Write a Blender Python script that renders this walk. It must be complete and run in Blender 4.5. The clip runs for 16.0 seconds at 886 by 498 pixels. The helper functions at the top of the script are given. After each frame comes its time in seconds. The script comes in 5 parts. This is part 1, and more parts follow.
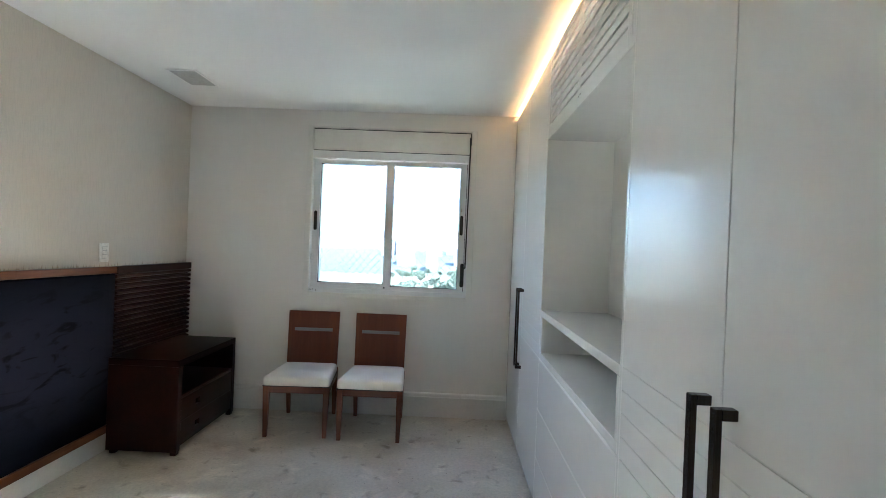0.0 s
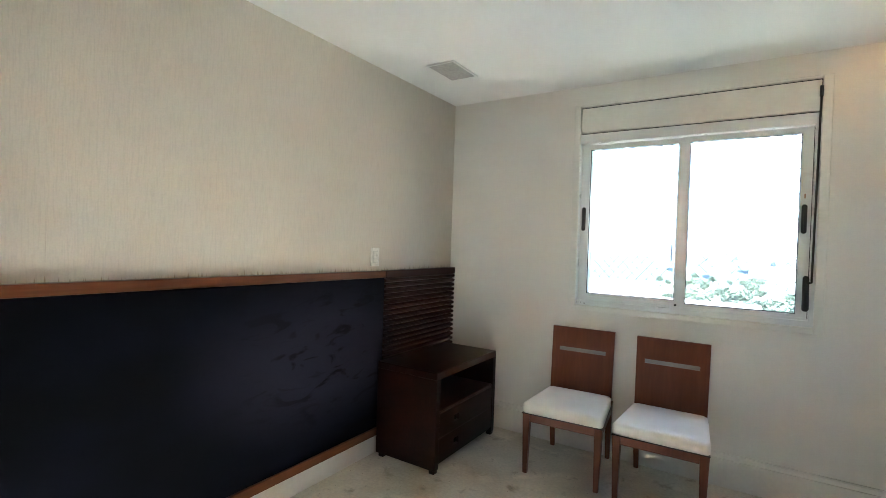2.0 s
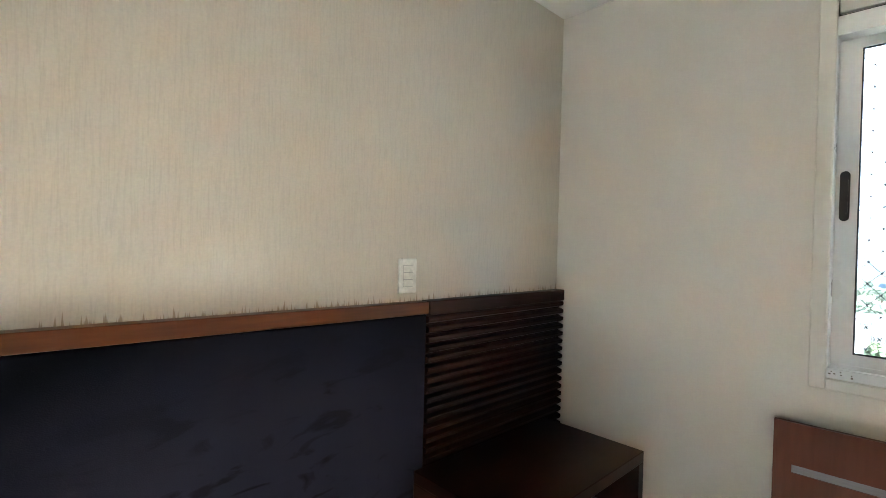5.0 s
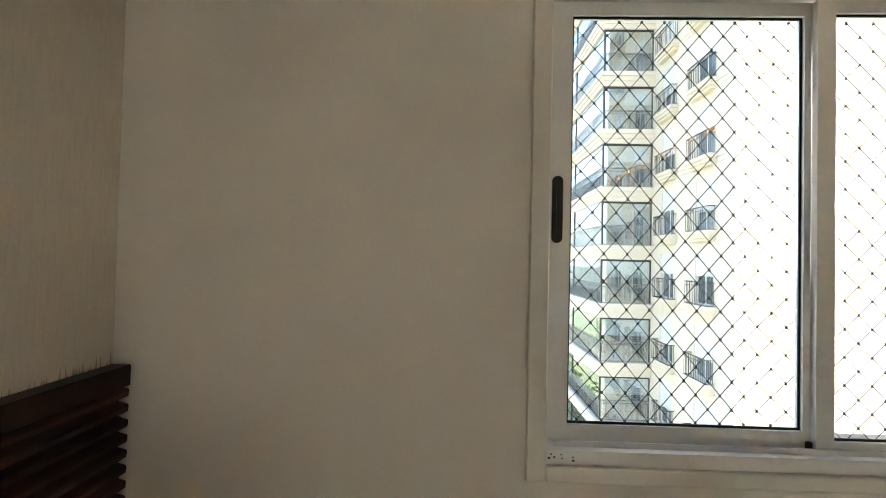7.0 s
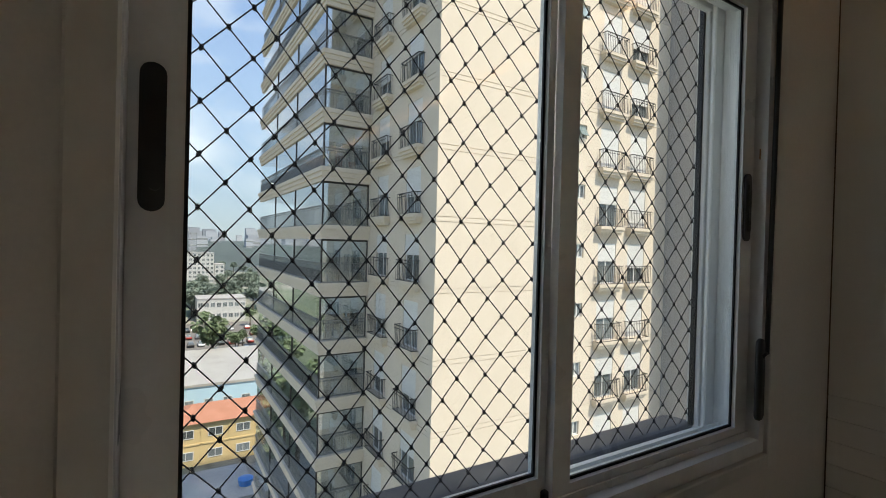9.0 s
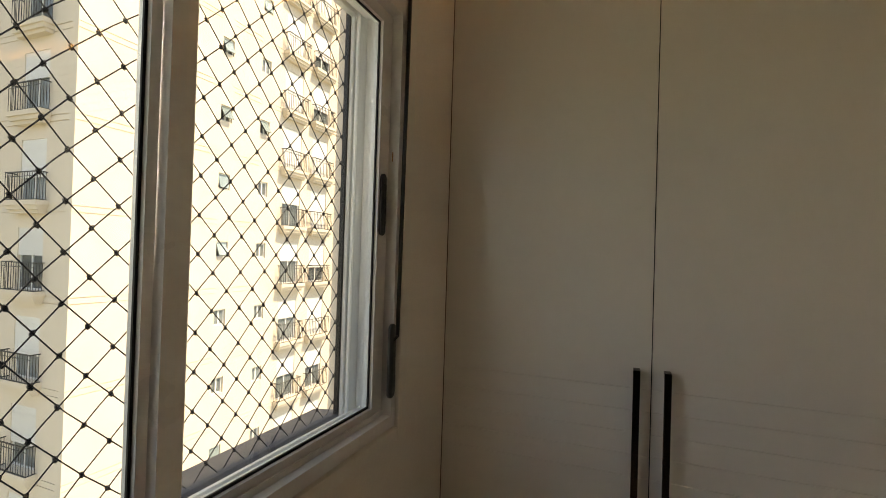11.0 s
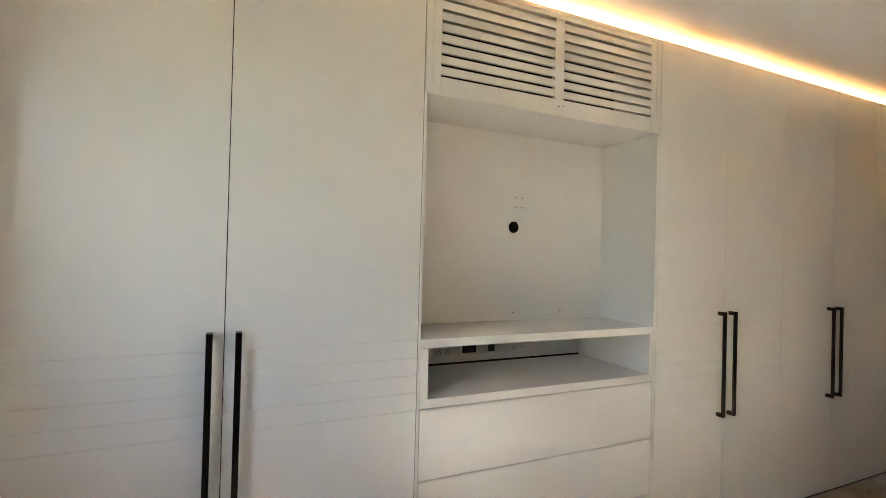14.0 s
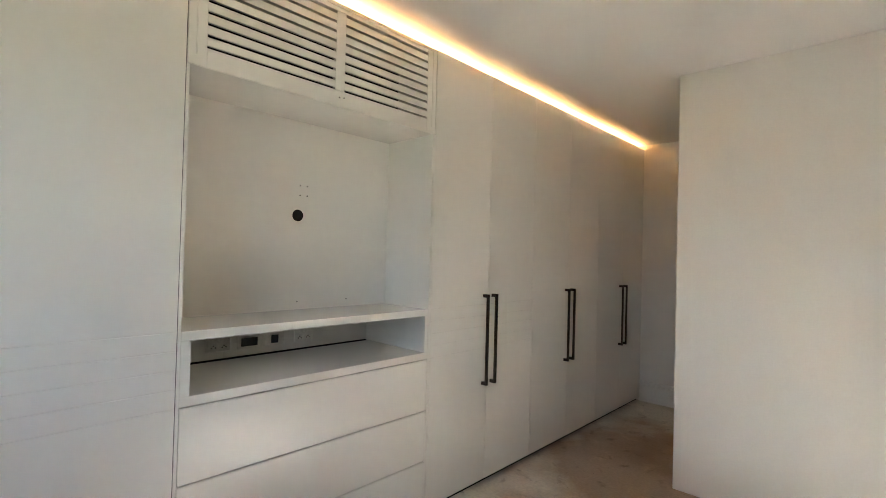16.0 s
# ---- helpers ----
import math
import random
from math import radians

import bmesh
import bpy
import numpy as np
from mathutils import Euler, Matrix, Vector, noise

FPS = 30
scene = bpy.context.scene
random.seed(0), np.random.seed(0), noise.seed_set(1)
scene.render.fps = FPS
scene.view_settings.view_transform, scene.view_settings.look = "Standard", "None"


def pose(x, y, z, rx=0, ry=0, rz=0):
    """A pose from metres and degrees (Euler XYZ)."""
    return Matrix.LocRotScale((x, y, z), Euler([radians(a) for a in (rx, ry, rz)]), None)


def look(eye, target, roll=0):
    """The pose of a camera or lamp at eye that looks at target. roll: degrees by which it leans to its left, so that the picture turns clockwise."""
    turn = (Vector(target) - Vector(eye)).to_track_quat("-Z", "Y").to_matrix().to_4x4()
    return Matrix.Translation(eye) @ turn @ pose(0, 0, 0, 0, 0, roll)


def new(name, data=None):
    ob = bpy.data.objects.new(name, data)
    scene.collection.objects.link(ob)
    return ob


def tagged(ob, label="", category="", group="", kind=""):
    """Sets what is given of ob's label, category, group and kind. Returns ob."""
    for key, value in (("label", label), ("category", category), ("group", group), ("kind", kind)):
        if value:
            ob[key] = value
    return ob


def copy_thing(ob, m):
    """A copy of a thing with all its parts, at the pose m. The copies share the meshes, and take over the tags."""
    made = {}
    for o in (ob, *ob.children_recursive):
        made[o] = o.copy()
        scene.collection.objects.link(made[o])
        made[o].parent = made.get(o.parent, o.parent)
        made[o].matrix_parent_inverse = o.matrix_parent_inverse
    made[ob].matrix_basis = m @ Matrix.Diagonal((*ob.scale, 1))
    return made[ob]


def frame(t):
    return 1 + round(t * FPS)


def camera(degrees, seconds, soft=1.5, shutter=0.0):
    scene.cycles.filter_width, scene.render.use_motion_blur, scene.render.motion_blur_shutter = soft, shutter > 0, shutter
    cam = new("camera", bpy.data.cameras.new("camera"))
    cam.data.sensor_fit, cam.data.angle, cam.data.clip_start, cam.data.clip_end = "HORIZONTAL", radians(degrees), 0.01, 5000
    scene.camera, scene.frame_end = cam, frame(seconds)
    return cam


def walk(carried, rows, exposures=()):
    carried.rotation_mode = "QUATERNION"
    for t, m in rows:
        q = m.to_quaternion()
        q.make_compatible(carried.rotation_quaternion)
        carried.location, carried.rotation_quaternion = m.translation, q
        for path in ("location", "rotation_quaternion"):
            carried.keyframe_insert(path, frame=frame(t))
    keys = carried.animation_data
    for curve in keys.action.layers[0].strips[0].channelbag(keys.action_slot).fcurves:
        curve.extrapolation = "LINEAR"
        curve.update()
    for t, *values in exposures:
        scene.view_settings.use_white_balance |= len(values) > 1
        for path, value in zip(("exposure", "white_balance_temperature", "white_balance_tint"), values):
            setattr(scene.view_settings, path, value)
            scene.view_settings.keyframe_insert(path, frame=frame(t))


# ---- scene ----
cam = camera(86.7, 16.0, soft=0.65)
PATH = [
    (0, (0.163, -0.003, 1.456), (0.128, 1.997, 1.45), 2.3),
    (0.5, (0.117, 0.176, 1.45), (-0.218, 2.148, 1.44), 2.3),
    (1, (0.059, 0.299, 1.457), (-0.527, 2.211, 1.435), 2.3),
    (1.5, (0.024, 0.471, 1.451), (-0.809, 2.289, 1.427), 2.1),
    (2, (-0.038, 0.65, 1.447), (-1.12, 2.333, 1.419), 1.9),
    (2.5, (-0.153, 0.846, 1.425), (-1.468, 2.352, 1.402), 1.7),
    (3, (-0.319, 1.048, 1.447), (-1.778, 2.416, 1.419), 1.5),
    (3.2, (-0.388, 1.124, 1.44), (-1.881, 2.455, 1.414), 1.6),
    (5.3, (-0.942, 2.147, 1.456), (-2.372, 3.546, 1.438), 1.4),
    (5.5, (-1.045, 2.256, 1.459), (-2.323, 3.795, 1.454), 1.3),
    (6, (-1.123, 2.479, 1.478), (-2.054, 4.25, 1.486), 1.35),
    (6.5, (-1.213, 2.689, 1.502), (-1.722, 4.623, 1.541), 1.5),
    (7, (-1.282, 2.885, 1.519), (-1.343, 4.884, 1.562), 1.3),
    (7.5, (-1.221, 3.097, 1.556), (-0.963, 5.08, 1.545), 1.0),
    (8, (-1.129, 3.246, 1.561), (-0.655, 5.189, 1.515), 1.2),
    (8.5, (-1.07, 3.371, 1.548), (-0.309, 5.22, 1.502), 1.4),
    (9, (-1.024, 3.442, 1.536), (0.013, 5.151, 1.52), 1.5),
    (9.5, (-0.955, 3.469, 1.526), (0.355, 4.98, 1.529), 1.9),
    (11.8, (-0.89, 3.41, 1.514), (1.093, 3.667, 1.535), 1.5),
    (12, (-0.897, 3.41, 1.509), (1.099, 3.543, 1.53), 1.5),
    (12.5, (-0.914, 3.401, 1.493), (1.08, 3.244, 1.515), 1.5),
    (13, (-0.942, 3.383, 1.47), (1.015, 2.972, 1.501), 1.4),
    (13.5, (-0.976, 3.355, 1.468), (0.925, 2.734, 1.489), 1.4),
    (14, (-1.011, 3.337, 1.463), (0.813, 2.517, 1.48), 1.5),
    (14.5, (-1.038, 3.319, 1.45), (0.68, 2.295, 1.473), 1.5),
    (15, (-1.067, 3.292, 1.438), (0.534, 2.094, 1.467), 1.4),
    (15.5, (-1.107, 3.265, 1.438), (0.373, 1.92, 1.465), 1.5),
    (16, (-1.137, 3.238, 1.42), (0.239, 1.786, 1.448), 1.5),
]
walk(cam, [(t, look(eye, target, roll)) for t, eye, target, roll in PATH],
     [(0, 3.72, 5600, 8), (1.5, 4.02, 6000, 7), (3.2, 4.2, 5950, 7), (5.3, 4.07, 6200, 10), (6.5, 3.58, 6700, 11), (7.0, 3.15, 7300, 12), (7.5, 2.15, 7500, 13),
      (8.0, 1.38, 6800, 13), (9.0, 1.18, 7100, 15), (9.7, 1.15, 8200, 18), (11.8, 3.05, 10000, 19), (12.5, 3.8, 8400, 16), (13.5, 3.82, 7500, 16), (16, 3.75, 6950, 15)])
# ---- sky and sun ----
SUN_EL, SUN_AZ = 60.0, 155.0     # azimuth clockwise from +y: behind our own building, a little to the east
world = bpy.data.worlds.new("sky")
scene.world = world
world.use_nodes = True
wn, wl = world.node_tree.nodes, world.node_tree.links
wn.clear()
sky = wn.new("ShaderNodeTexSky")
sky.sky_type, sky.sun_disc = "NISHITA", False
sky.sun_elevation, sky.sun_rotation = radians(SUN_EL), radians(SUN_AZ)
sky.dust_density, sky.air_density, sky.altitude = 0.4, 1.0, 1500
tc = wn.new("ShaderNodeTexCoord")
mp = wn.new("ShaderNodeMapping")
mp.inputs["Scale"].default_value = (1.0, 1.0, 2.6)
cn = wn.new("ShaderNodeTexNoise")
cn.inputs["Scale"].default_value, cn.inputs["Detail"].default_value, cn.inputs["Roughness"].default_value = 3.4, 7, 0.55
cr = wn.new("ShaderNodeValToRGB")
cr.color_ramp.elements[0].position, cr.color_ramp.elements[1].position = 0.5, 0.9
cmix = wn.new("ShaderNodeMix")
cmix.data_type = "RGBA"
cmix.inputs["B"].default_value = (4.2, 4.4, 4.6, 1)
bg = wn.new("ShaderNodeBackground")
bg.inputs["Strength"].default_value = 0.15
wout = wn.new("ShaderNodeOutputWorld")
wl.new(tc.outputs["Generated"], mp.inputs["Vector"])
wl.new(mp.outputs["Vector"], cn.inputs["Vector"])
wl.new(cn.outputs["Fac"], cr.inputs["Fac"])
wl.new(cr.outputs["Color"], cmix.inputs["Factor"])
# pale haze that thins out above the horizon
sep, hz = wn.new("ShaderNodeSeparateXYZ"), wn.new("ShaderNodeMapRange")
hz.interpolation_type = "SMOOTHSTEP"
hz.inputs["From Min"].default_value, hz.inputs["From Max"].default_value = -0.02, 0.62
hz.inputs["To Min"].default_value, hz.inputs["To Max"].default_value = 0.92, 0.0
hmix = wn.new("ShaderNodeMix")
hmix.data_type = "RGBA"
hmix.inputs["B"].default_value = (1.25, 1.66, 2.15, 1)
wl.new(tc.outputs["Generated"], sep.inputs["Vector"])
wl.new(sep.outputs["Z"], hz.inputs["Value"])
wl.new(hz.outputs["Result"], hmix.inputs["Factor"])
wl.new(sky.outputs["Color"], hmix.inputs["A"])
wl.new(hmix.outputs["Result"], cmix.inputs["A"])
wl.new(cmix.outputs["Result"], bg.inputs["Color"])
wl.new(bg.outputs["Background"], wout.inputs["Surface"])
sun = bpy.data.lights.new("sun", "SUN")
sun.energy, sun.angle, sun.color = 3.05, radians(0.5), (1.0, 0.93, 0.82)
sd = Vector((math.sin(radians(SUN_AZ)) * math.cos(radians(SUN_EL)), math.cos(radians(SUN_AZ)) * math.cos(radians(SUN_EL)), math.sin(radians(SUN_EL))))
sun_ob = new("sun", sun)
sun_ob.matrix_world = look(sd * 100, (0, 0, 0))
LED_STRENGTH = 4.2
# added lamp: a steep beam in place of skylight, bounced off the floor
lamp = bpy.data.lights.new("sky_fill_lamp", "AREA")
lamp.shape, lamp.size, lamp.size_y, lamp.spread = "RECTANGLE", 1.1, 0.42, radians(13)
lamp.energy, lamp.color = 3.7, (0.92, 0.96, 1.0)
lamp_ob = new("sky_fill_lamp", lamp)
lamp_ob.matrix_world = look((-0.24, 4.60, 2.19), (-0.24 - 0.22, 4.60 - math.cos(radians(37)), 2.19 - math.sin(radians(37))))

# ---- materials ----
def mat(name, a, b=None, rough=0.5, scale=3.0, fine=60.0, bump=0.05, bump_scale=None, metal=0.0, stretch=(1, 1, 1), rough_var=0.08,
        spec=0.5, island=0.0, fine_amount=0.25, sheen=0.0, coat=0.0, contrast=(0.3, 0.7), dist=0.003):
    """A surface whose colour goes from a to b in large patches and fine grain, with relief and uneven gloss."""
    m = bpy.data.materials.new(name)
    m.use_nodes = True
    n, l = m.node_tree.nodes, m.node_tree.links
    p = n["Principled BSDF"]
    b = b or tuple(c * 0.86 for c in a)
    t = n.new("ShaderNodeTexCoord")
    mpn = n.new("ShaderNodeMapping")
    mpn.inputs["Scale"].default_value = stretch
    l.new(t.outputs["Object"], mpn.inputs["Vector"])
    big, small = n.new("ShaderNodeTexNoise"), n.new("ShaderNodeTexNoise")
    for node, s, d in ((big, scale, 4), (small, fine, 3)):
        node.inputs["Scale"].default_value, node.inputs["Detail"].default_value = s, d
        l.new(mpn.outputs["Vector"], node.inputs["Vector"])
    ramp = n.new("ShaderNodeMapRange")
    ramp.inputs["From Min"].default_value, ramp.inputs["From Max"].default_value = contrast
    l.new(big.outputs["Fac"], ramp.inputs["Value"])
    mix = n.new("ShaderNodeMix")
    mix.data_type = "RGBA"
    mix.inputs["A"].default_value, mix.inputs["B"].default_value = (*a, 1), (*b, 1)
    l.new(ramp.outputs["Result"], mix.inputs["Factor"])
    mul = n.new("ShaderNodeMix")
    mul.data_type, mul.blend_type = "RGBA", "MULTIPLY"
    mul.inputs["Factor"].default_value = fine_amount
    l.new(mix.outputs["Result"], mul.inputs["A"])
    fr = n.new("ShaderNodeMapRange")
    fr.inputs["From Min"].default_value, fr.inputs["From Max"].default_value, fr.inputs["To Min"].default_value, fr.inputs["To Max"].default_value = 0.3, 0.7, 0.4, 1.25
    l.new(small.outputs["Fac"], fr.inputs["Value"])
    l.new(fr.outputs["Result"], mul.inputs["B"])
    last = mul.outputs["Result"]
    if island:
        ob = n.new("ShaderNodeObjectInfo")
        iv = n.new("ShaderNodeMapRange")
        iv.inputs["To Min"].default_value, iv.inputs["To Max"].default_value = 1 - island, 1 + island
        l.new(ob.outputs["Random"], iv.inputs["Value"])
        im = n.new("ShaderNodeMix")
        im.data_type, im.blend_type = "RGBA", "MULTIPLY"
        im.inputs["Factor"].default_value = 1
        l.new(last, im.inputs["A"])
        l.new(iv.outputs["Result"], im.inputs["B"])
        last = im.outputs["Result"]
    l.new(last, p.inputs["Base Color"])
    rr = n.new("ShaderNodeMapRange")
    rr.inputs["From Min"].default_value, rr.inputs["From Max"].default_value = 0.3, 0.7
    rr.inputs["To Min"].default_value, rr.inputs["To Max"].default_value = max(0.02, rough - rough_var), min(1, rough + rough_var)
    l.new(big.outputs["Fac"], rr.inputs["Value"])
    l.new(rr.outputs["Result"], p.inputs["Roughness"])
    p.inputs["Metallic"].default_value = metal
    p.inputs["Specular IOR Level"].default_value = spec
    p.inputs["Sheen Weight"].default_value = sheen
    p.inputs["Coat Weight"].default_value = coat
    if bump:
        bn = n.new("ShaderNodeBump")
        bn.inputs["Strength"].default_value, bn.inputs["Distance"].default_value = bump, dist
        if bump_scale:
            src = n.new("ShaderNodeTexNoise")
            src.inputs["Scale"].default_value, src.inputs["Detail"].default_value = bump_scale, 5
            l.new(mpn.outputs["Vector"], src.inputs["Vector"])
        else:
            src = small
        l.new(src.outputs["Fac"], bn.inputs["Height"])
        l.new(bn.outputs["Normal"], p.inputs["Normal"])
    return m


def glass(name, tint=(0.93, 0.97, 0.95), gloss=1.0, low=0.03):
    """A thin pane: clear, with a mirror that grows towards grazing views."""
    m = bpy.data.materials.new(name)
    m.use_nodes = True
    n, l = m.node_tree.nodes, m.node_tree.links
    n.remove(n["Principled BSDF"])
    tr, gl, lw, mx = n.new("ShaderNodeBsdfTransparent"), n.new("ShaderNodeBsdfGlossy"), n.new("ShaderNodeLayerWeight"), n.new("ShaderNodeMixShader")
    tr.inputs["Color"].default_value = (*tint, 1)
    gl.inputs["Color"].default_value = (gloss, gloss, gloss, 1)
    gl.inputs["Roughness"].default_value = 0.01
    lw.inputs["Blend"].default_value = 0.5
    pw, mr = n.new("ShaderNodeMath"), n.new("ShaderNodeMapRange")
    pw.operation = "POWER"
    pw.inputs[1].default_value = 5.0
    mr.inputs["To Min"].default_value, mr.inputs["To Max"].default_value = low, 0.9
    l.new(lw.outputs["Facing"], pw.inputs[0])
    l.new(pw.outputs["Value"], mr.inputs["Value"])
    l.new(mr.outputs["Result"], mx.inputs["Fac"])
    l.new(tr.outputs["BSDF"], mx.inputs[1])
    l.new(gl.outputs["BSDF"], mx.inputs[2])
    l.new(mx.outputs["Shader"], n["Material Output"].inputs["Surface"])
    return m


def glow(name, colour, strength):
    m = bpy.data.materials.new(name)
    m.use_nodes = True
    p = m.node_tree.nodes["Principled BSDF"]
    p.inputs["Base Color"].default_value = (*colour, 1)
    p.inputs["Emission Color"].default_value = (*colour, 1)
    p.inputs["Emission Strength"].default_value = strength
    return m


def wallpaper_mat():
    """Beige vinyl paper embossed with short vertical strokes of uneven length."""
    m = mat("wallpaper", (0.62, 0.565, 0.48), (0.59, 0.535, 0.45), rough=0.62, scale=1.3, fine=140, bump=0, fine_amount=0.08)
    n, l = m.node_tree.nodes, m.node_tree.links
    p = n["Principled BSDF"]
    t = n.new("ShaderNodeTexCoord")
    k = n.new("ShaderNodeMapping")
    k.inputs["Scale"].default_value = (1, 130, 11.0)
    l.new(t.outputs["Object"], k.inputs["Vector"])
    v = n.new("ShaderNodeTexNoise")
    v.inputs["Scale"].default_value, v.inputs["Detail"].default_value = 1.0, 1.5
    l.new(k.outputs["Vector"], v.inputs["Vector"])
    r = n.new("ShaderNodeMapRange")
    r.inputs["From Min"].default_value, r.inputs["From Max"].default_value = 0.36, 0.52
    l.new(v.outputs["Fac"], r.inputs["Value"])
    b = n.new("ShaderNodeBump")
    b.inputs["Strength"].default_value, b.inputs["Distance"].default_value = 0.14, 0.002
    l.new(r.outputs["Result"], b.inputs["Height"])
    l.new(b.outputs["Normal"], p.inputs["Normal"])
    old = p.inputs["Base Color"].links[0].from_socket
    mx = n.new("ShaderNodeMix")
    mx.data_type, mx.blend_type = "RGBA", "MULTIPLY"
    mx.inputs["Factor"].default_value = 0.05
    l.new(old, mx.inputs["A"])
    l.new(r.outputs["Result"], mx.inputs["B"])
    # brown ticks that creep up from the headboard along the strokes
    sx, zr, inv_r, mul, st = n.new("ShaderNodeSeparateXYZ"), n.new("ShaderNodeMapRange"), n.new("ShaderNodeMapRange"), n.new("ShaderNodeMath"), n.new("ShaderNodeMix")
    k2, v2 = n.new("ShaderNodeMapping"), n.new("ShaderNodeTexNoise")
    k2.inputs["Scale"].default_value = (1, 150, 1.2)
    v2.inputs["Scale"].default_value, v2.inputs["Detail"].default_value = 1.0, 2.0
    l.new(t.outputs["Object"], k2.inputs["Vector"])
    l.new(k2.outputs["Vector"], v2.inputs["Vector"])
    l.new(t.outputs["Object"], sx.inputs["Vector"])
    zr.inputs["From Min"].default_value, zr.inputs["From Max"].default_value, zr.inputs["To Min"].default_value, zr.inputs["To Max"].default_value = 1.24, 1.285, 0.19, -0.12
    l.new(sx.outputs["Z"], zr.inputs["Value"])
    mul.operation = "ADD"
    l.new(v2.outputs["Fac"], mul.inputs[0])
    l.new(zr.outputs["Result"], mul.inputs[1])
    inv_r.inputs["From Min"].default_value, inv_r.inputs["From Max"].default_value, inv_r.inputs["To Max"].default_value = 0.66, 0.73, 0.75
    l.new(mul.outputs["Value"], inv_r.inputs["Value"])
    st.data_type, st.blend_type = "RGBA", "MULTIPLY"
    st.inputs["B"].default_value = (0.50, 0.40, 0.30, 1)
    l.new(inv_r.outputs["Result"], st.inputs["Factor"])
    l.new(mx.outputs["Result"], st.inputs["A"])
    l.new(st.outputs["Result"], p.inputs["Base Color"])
    return m


def floor_mat():
    """Bare cement screed: mottled beige grey with brown stains, trowel streaks and dark specks."""
    m = mat("cement_screed", (0.68, 0.625, 0.535), (0.56, 0.505, 0.42), rough=0.72, scale=2.2, fine=55, bump=0.22, fine_amount=0.2, dist=0.004, contrast=(0.34, 0.66))
    n, l = m.node_tree.nodes, m.node_tree.links
    p = n["Principled BSDF"]
    t = n.new("ShaderNodeTexCoord")
    last = p.inputs["Base Color"].links[0].from_socket
    for sc, det, lo, hi, col, fac in ((1.1, 6, 0.50, 0.72, (0.52, 0.40, 0.29), 0.7), (9, 8, 0.60, 0.74, (0.35, 0.31, 0.28), 0.7), (70, 2, 0.70, 0.76, (0.25, 0.22, 0.2), 0.8), (4.5, 6, 0.56, 0.70, (1.28, 1.27, 1.26), 0.8)):
        z = n.new("ShaderNodeTexNoise")
        z.inputs["Scale"].default_value, z.inputs["Detail"].default_value, z.inputs["Distortion"].default_value = sc, det, 0.4
        l.new(t.outputs["Object"], z.inputs["Vector"])
        r = n.new("ShaderNodeMapRange")
        r.inputs["From Min"].default_value, r.inputs["From Max"].default_value, r.inputs["To Max"].default_value = lo, hi, fac
        l.new(z.outputs["Fac"], r.inputs["Value"])
        x = n.new("ShaderNodeMix")
        x.data_type, x.blend_type, x.clamp_result = "RGBA", "MULTIPLY", False
        x.inputs["B"].default_value = (*col, 1)
        l.new(r.outputs["Result"], x.inputs["Factor"])
        l.new(last, x.inputs["A"])
        last = x.outputs["Result"]
    # one broad brown stain in the passage, with a ragged edge
    pm, gt, ad, rg, nz, x = n.new("ShaderNodeMapping"), n.new("ShaderNodeTexGradient"), n.new("ShaderNodeMath"), n.new("ShaderNodeMapRange"), n.new("ShaderNodeTexNoise"), n.new("ShaderNodeMix")
    pm.vector_type, gt.gradient_type, ad.operation = "TEXTURE", "SPHERICAL", "MULTIPLY_ADD"
    pm.inputs["Location"].default_value, pm.inputs["Scale"].default_value = (0.12, -0.15, 0.0), (1.0, 1.5, 1.0)
    nz.inputs["Scale"].default_value, nz.inputs["Detail"].default_value = 2.6, 6
    ad.inputs[1].default_value = 1.0
    rg.inputs["From Min"].default_value, rg.inputs["From Max"].default_value, rg.inputs["To Max"].default_value = 0.72, 1.05, 0.75
    l.new(t.outputs["Object"], pm.inputs["Vector"])
    l.new(pm.outputs["Vector"], gt.inputs["Vector"])
    l.new(t.outputs["Object"], nz.inputs["Vector"])
    l.new(gt.outputs["Fac"], ad.inputs[0])
    l.new(nz.outputs["Fac"], ad.inputs[2])
    l.new(ad.outputs["Value"], rg.inputs["Value"])
    x.data_type, x.blend_type = "RGBA", "MULTIPLY"
    x.inputs["B"].default_value = (0.62, 0.42, 0.29, 1)
    l.new(rg.outputs["Result"], x.inputs["Factor"])
    l.new(last, x.inputs["A"])
    l.new(x.outputs["Result"], p.inputs["Base Color"])
    return m


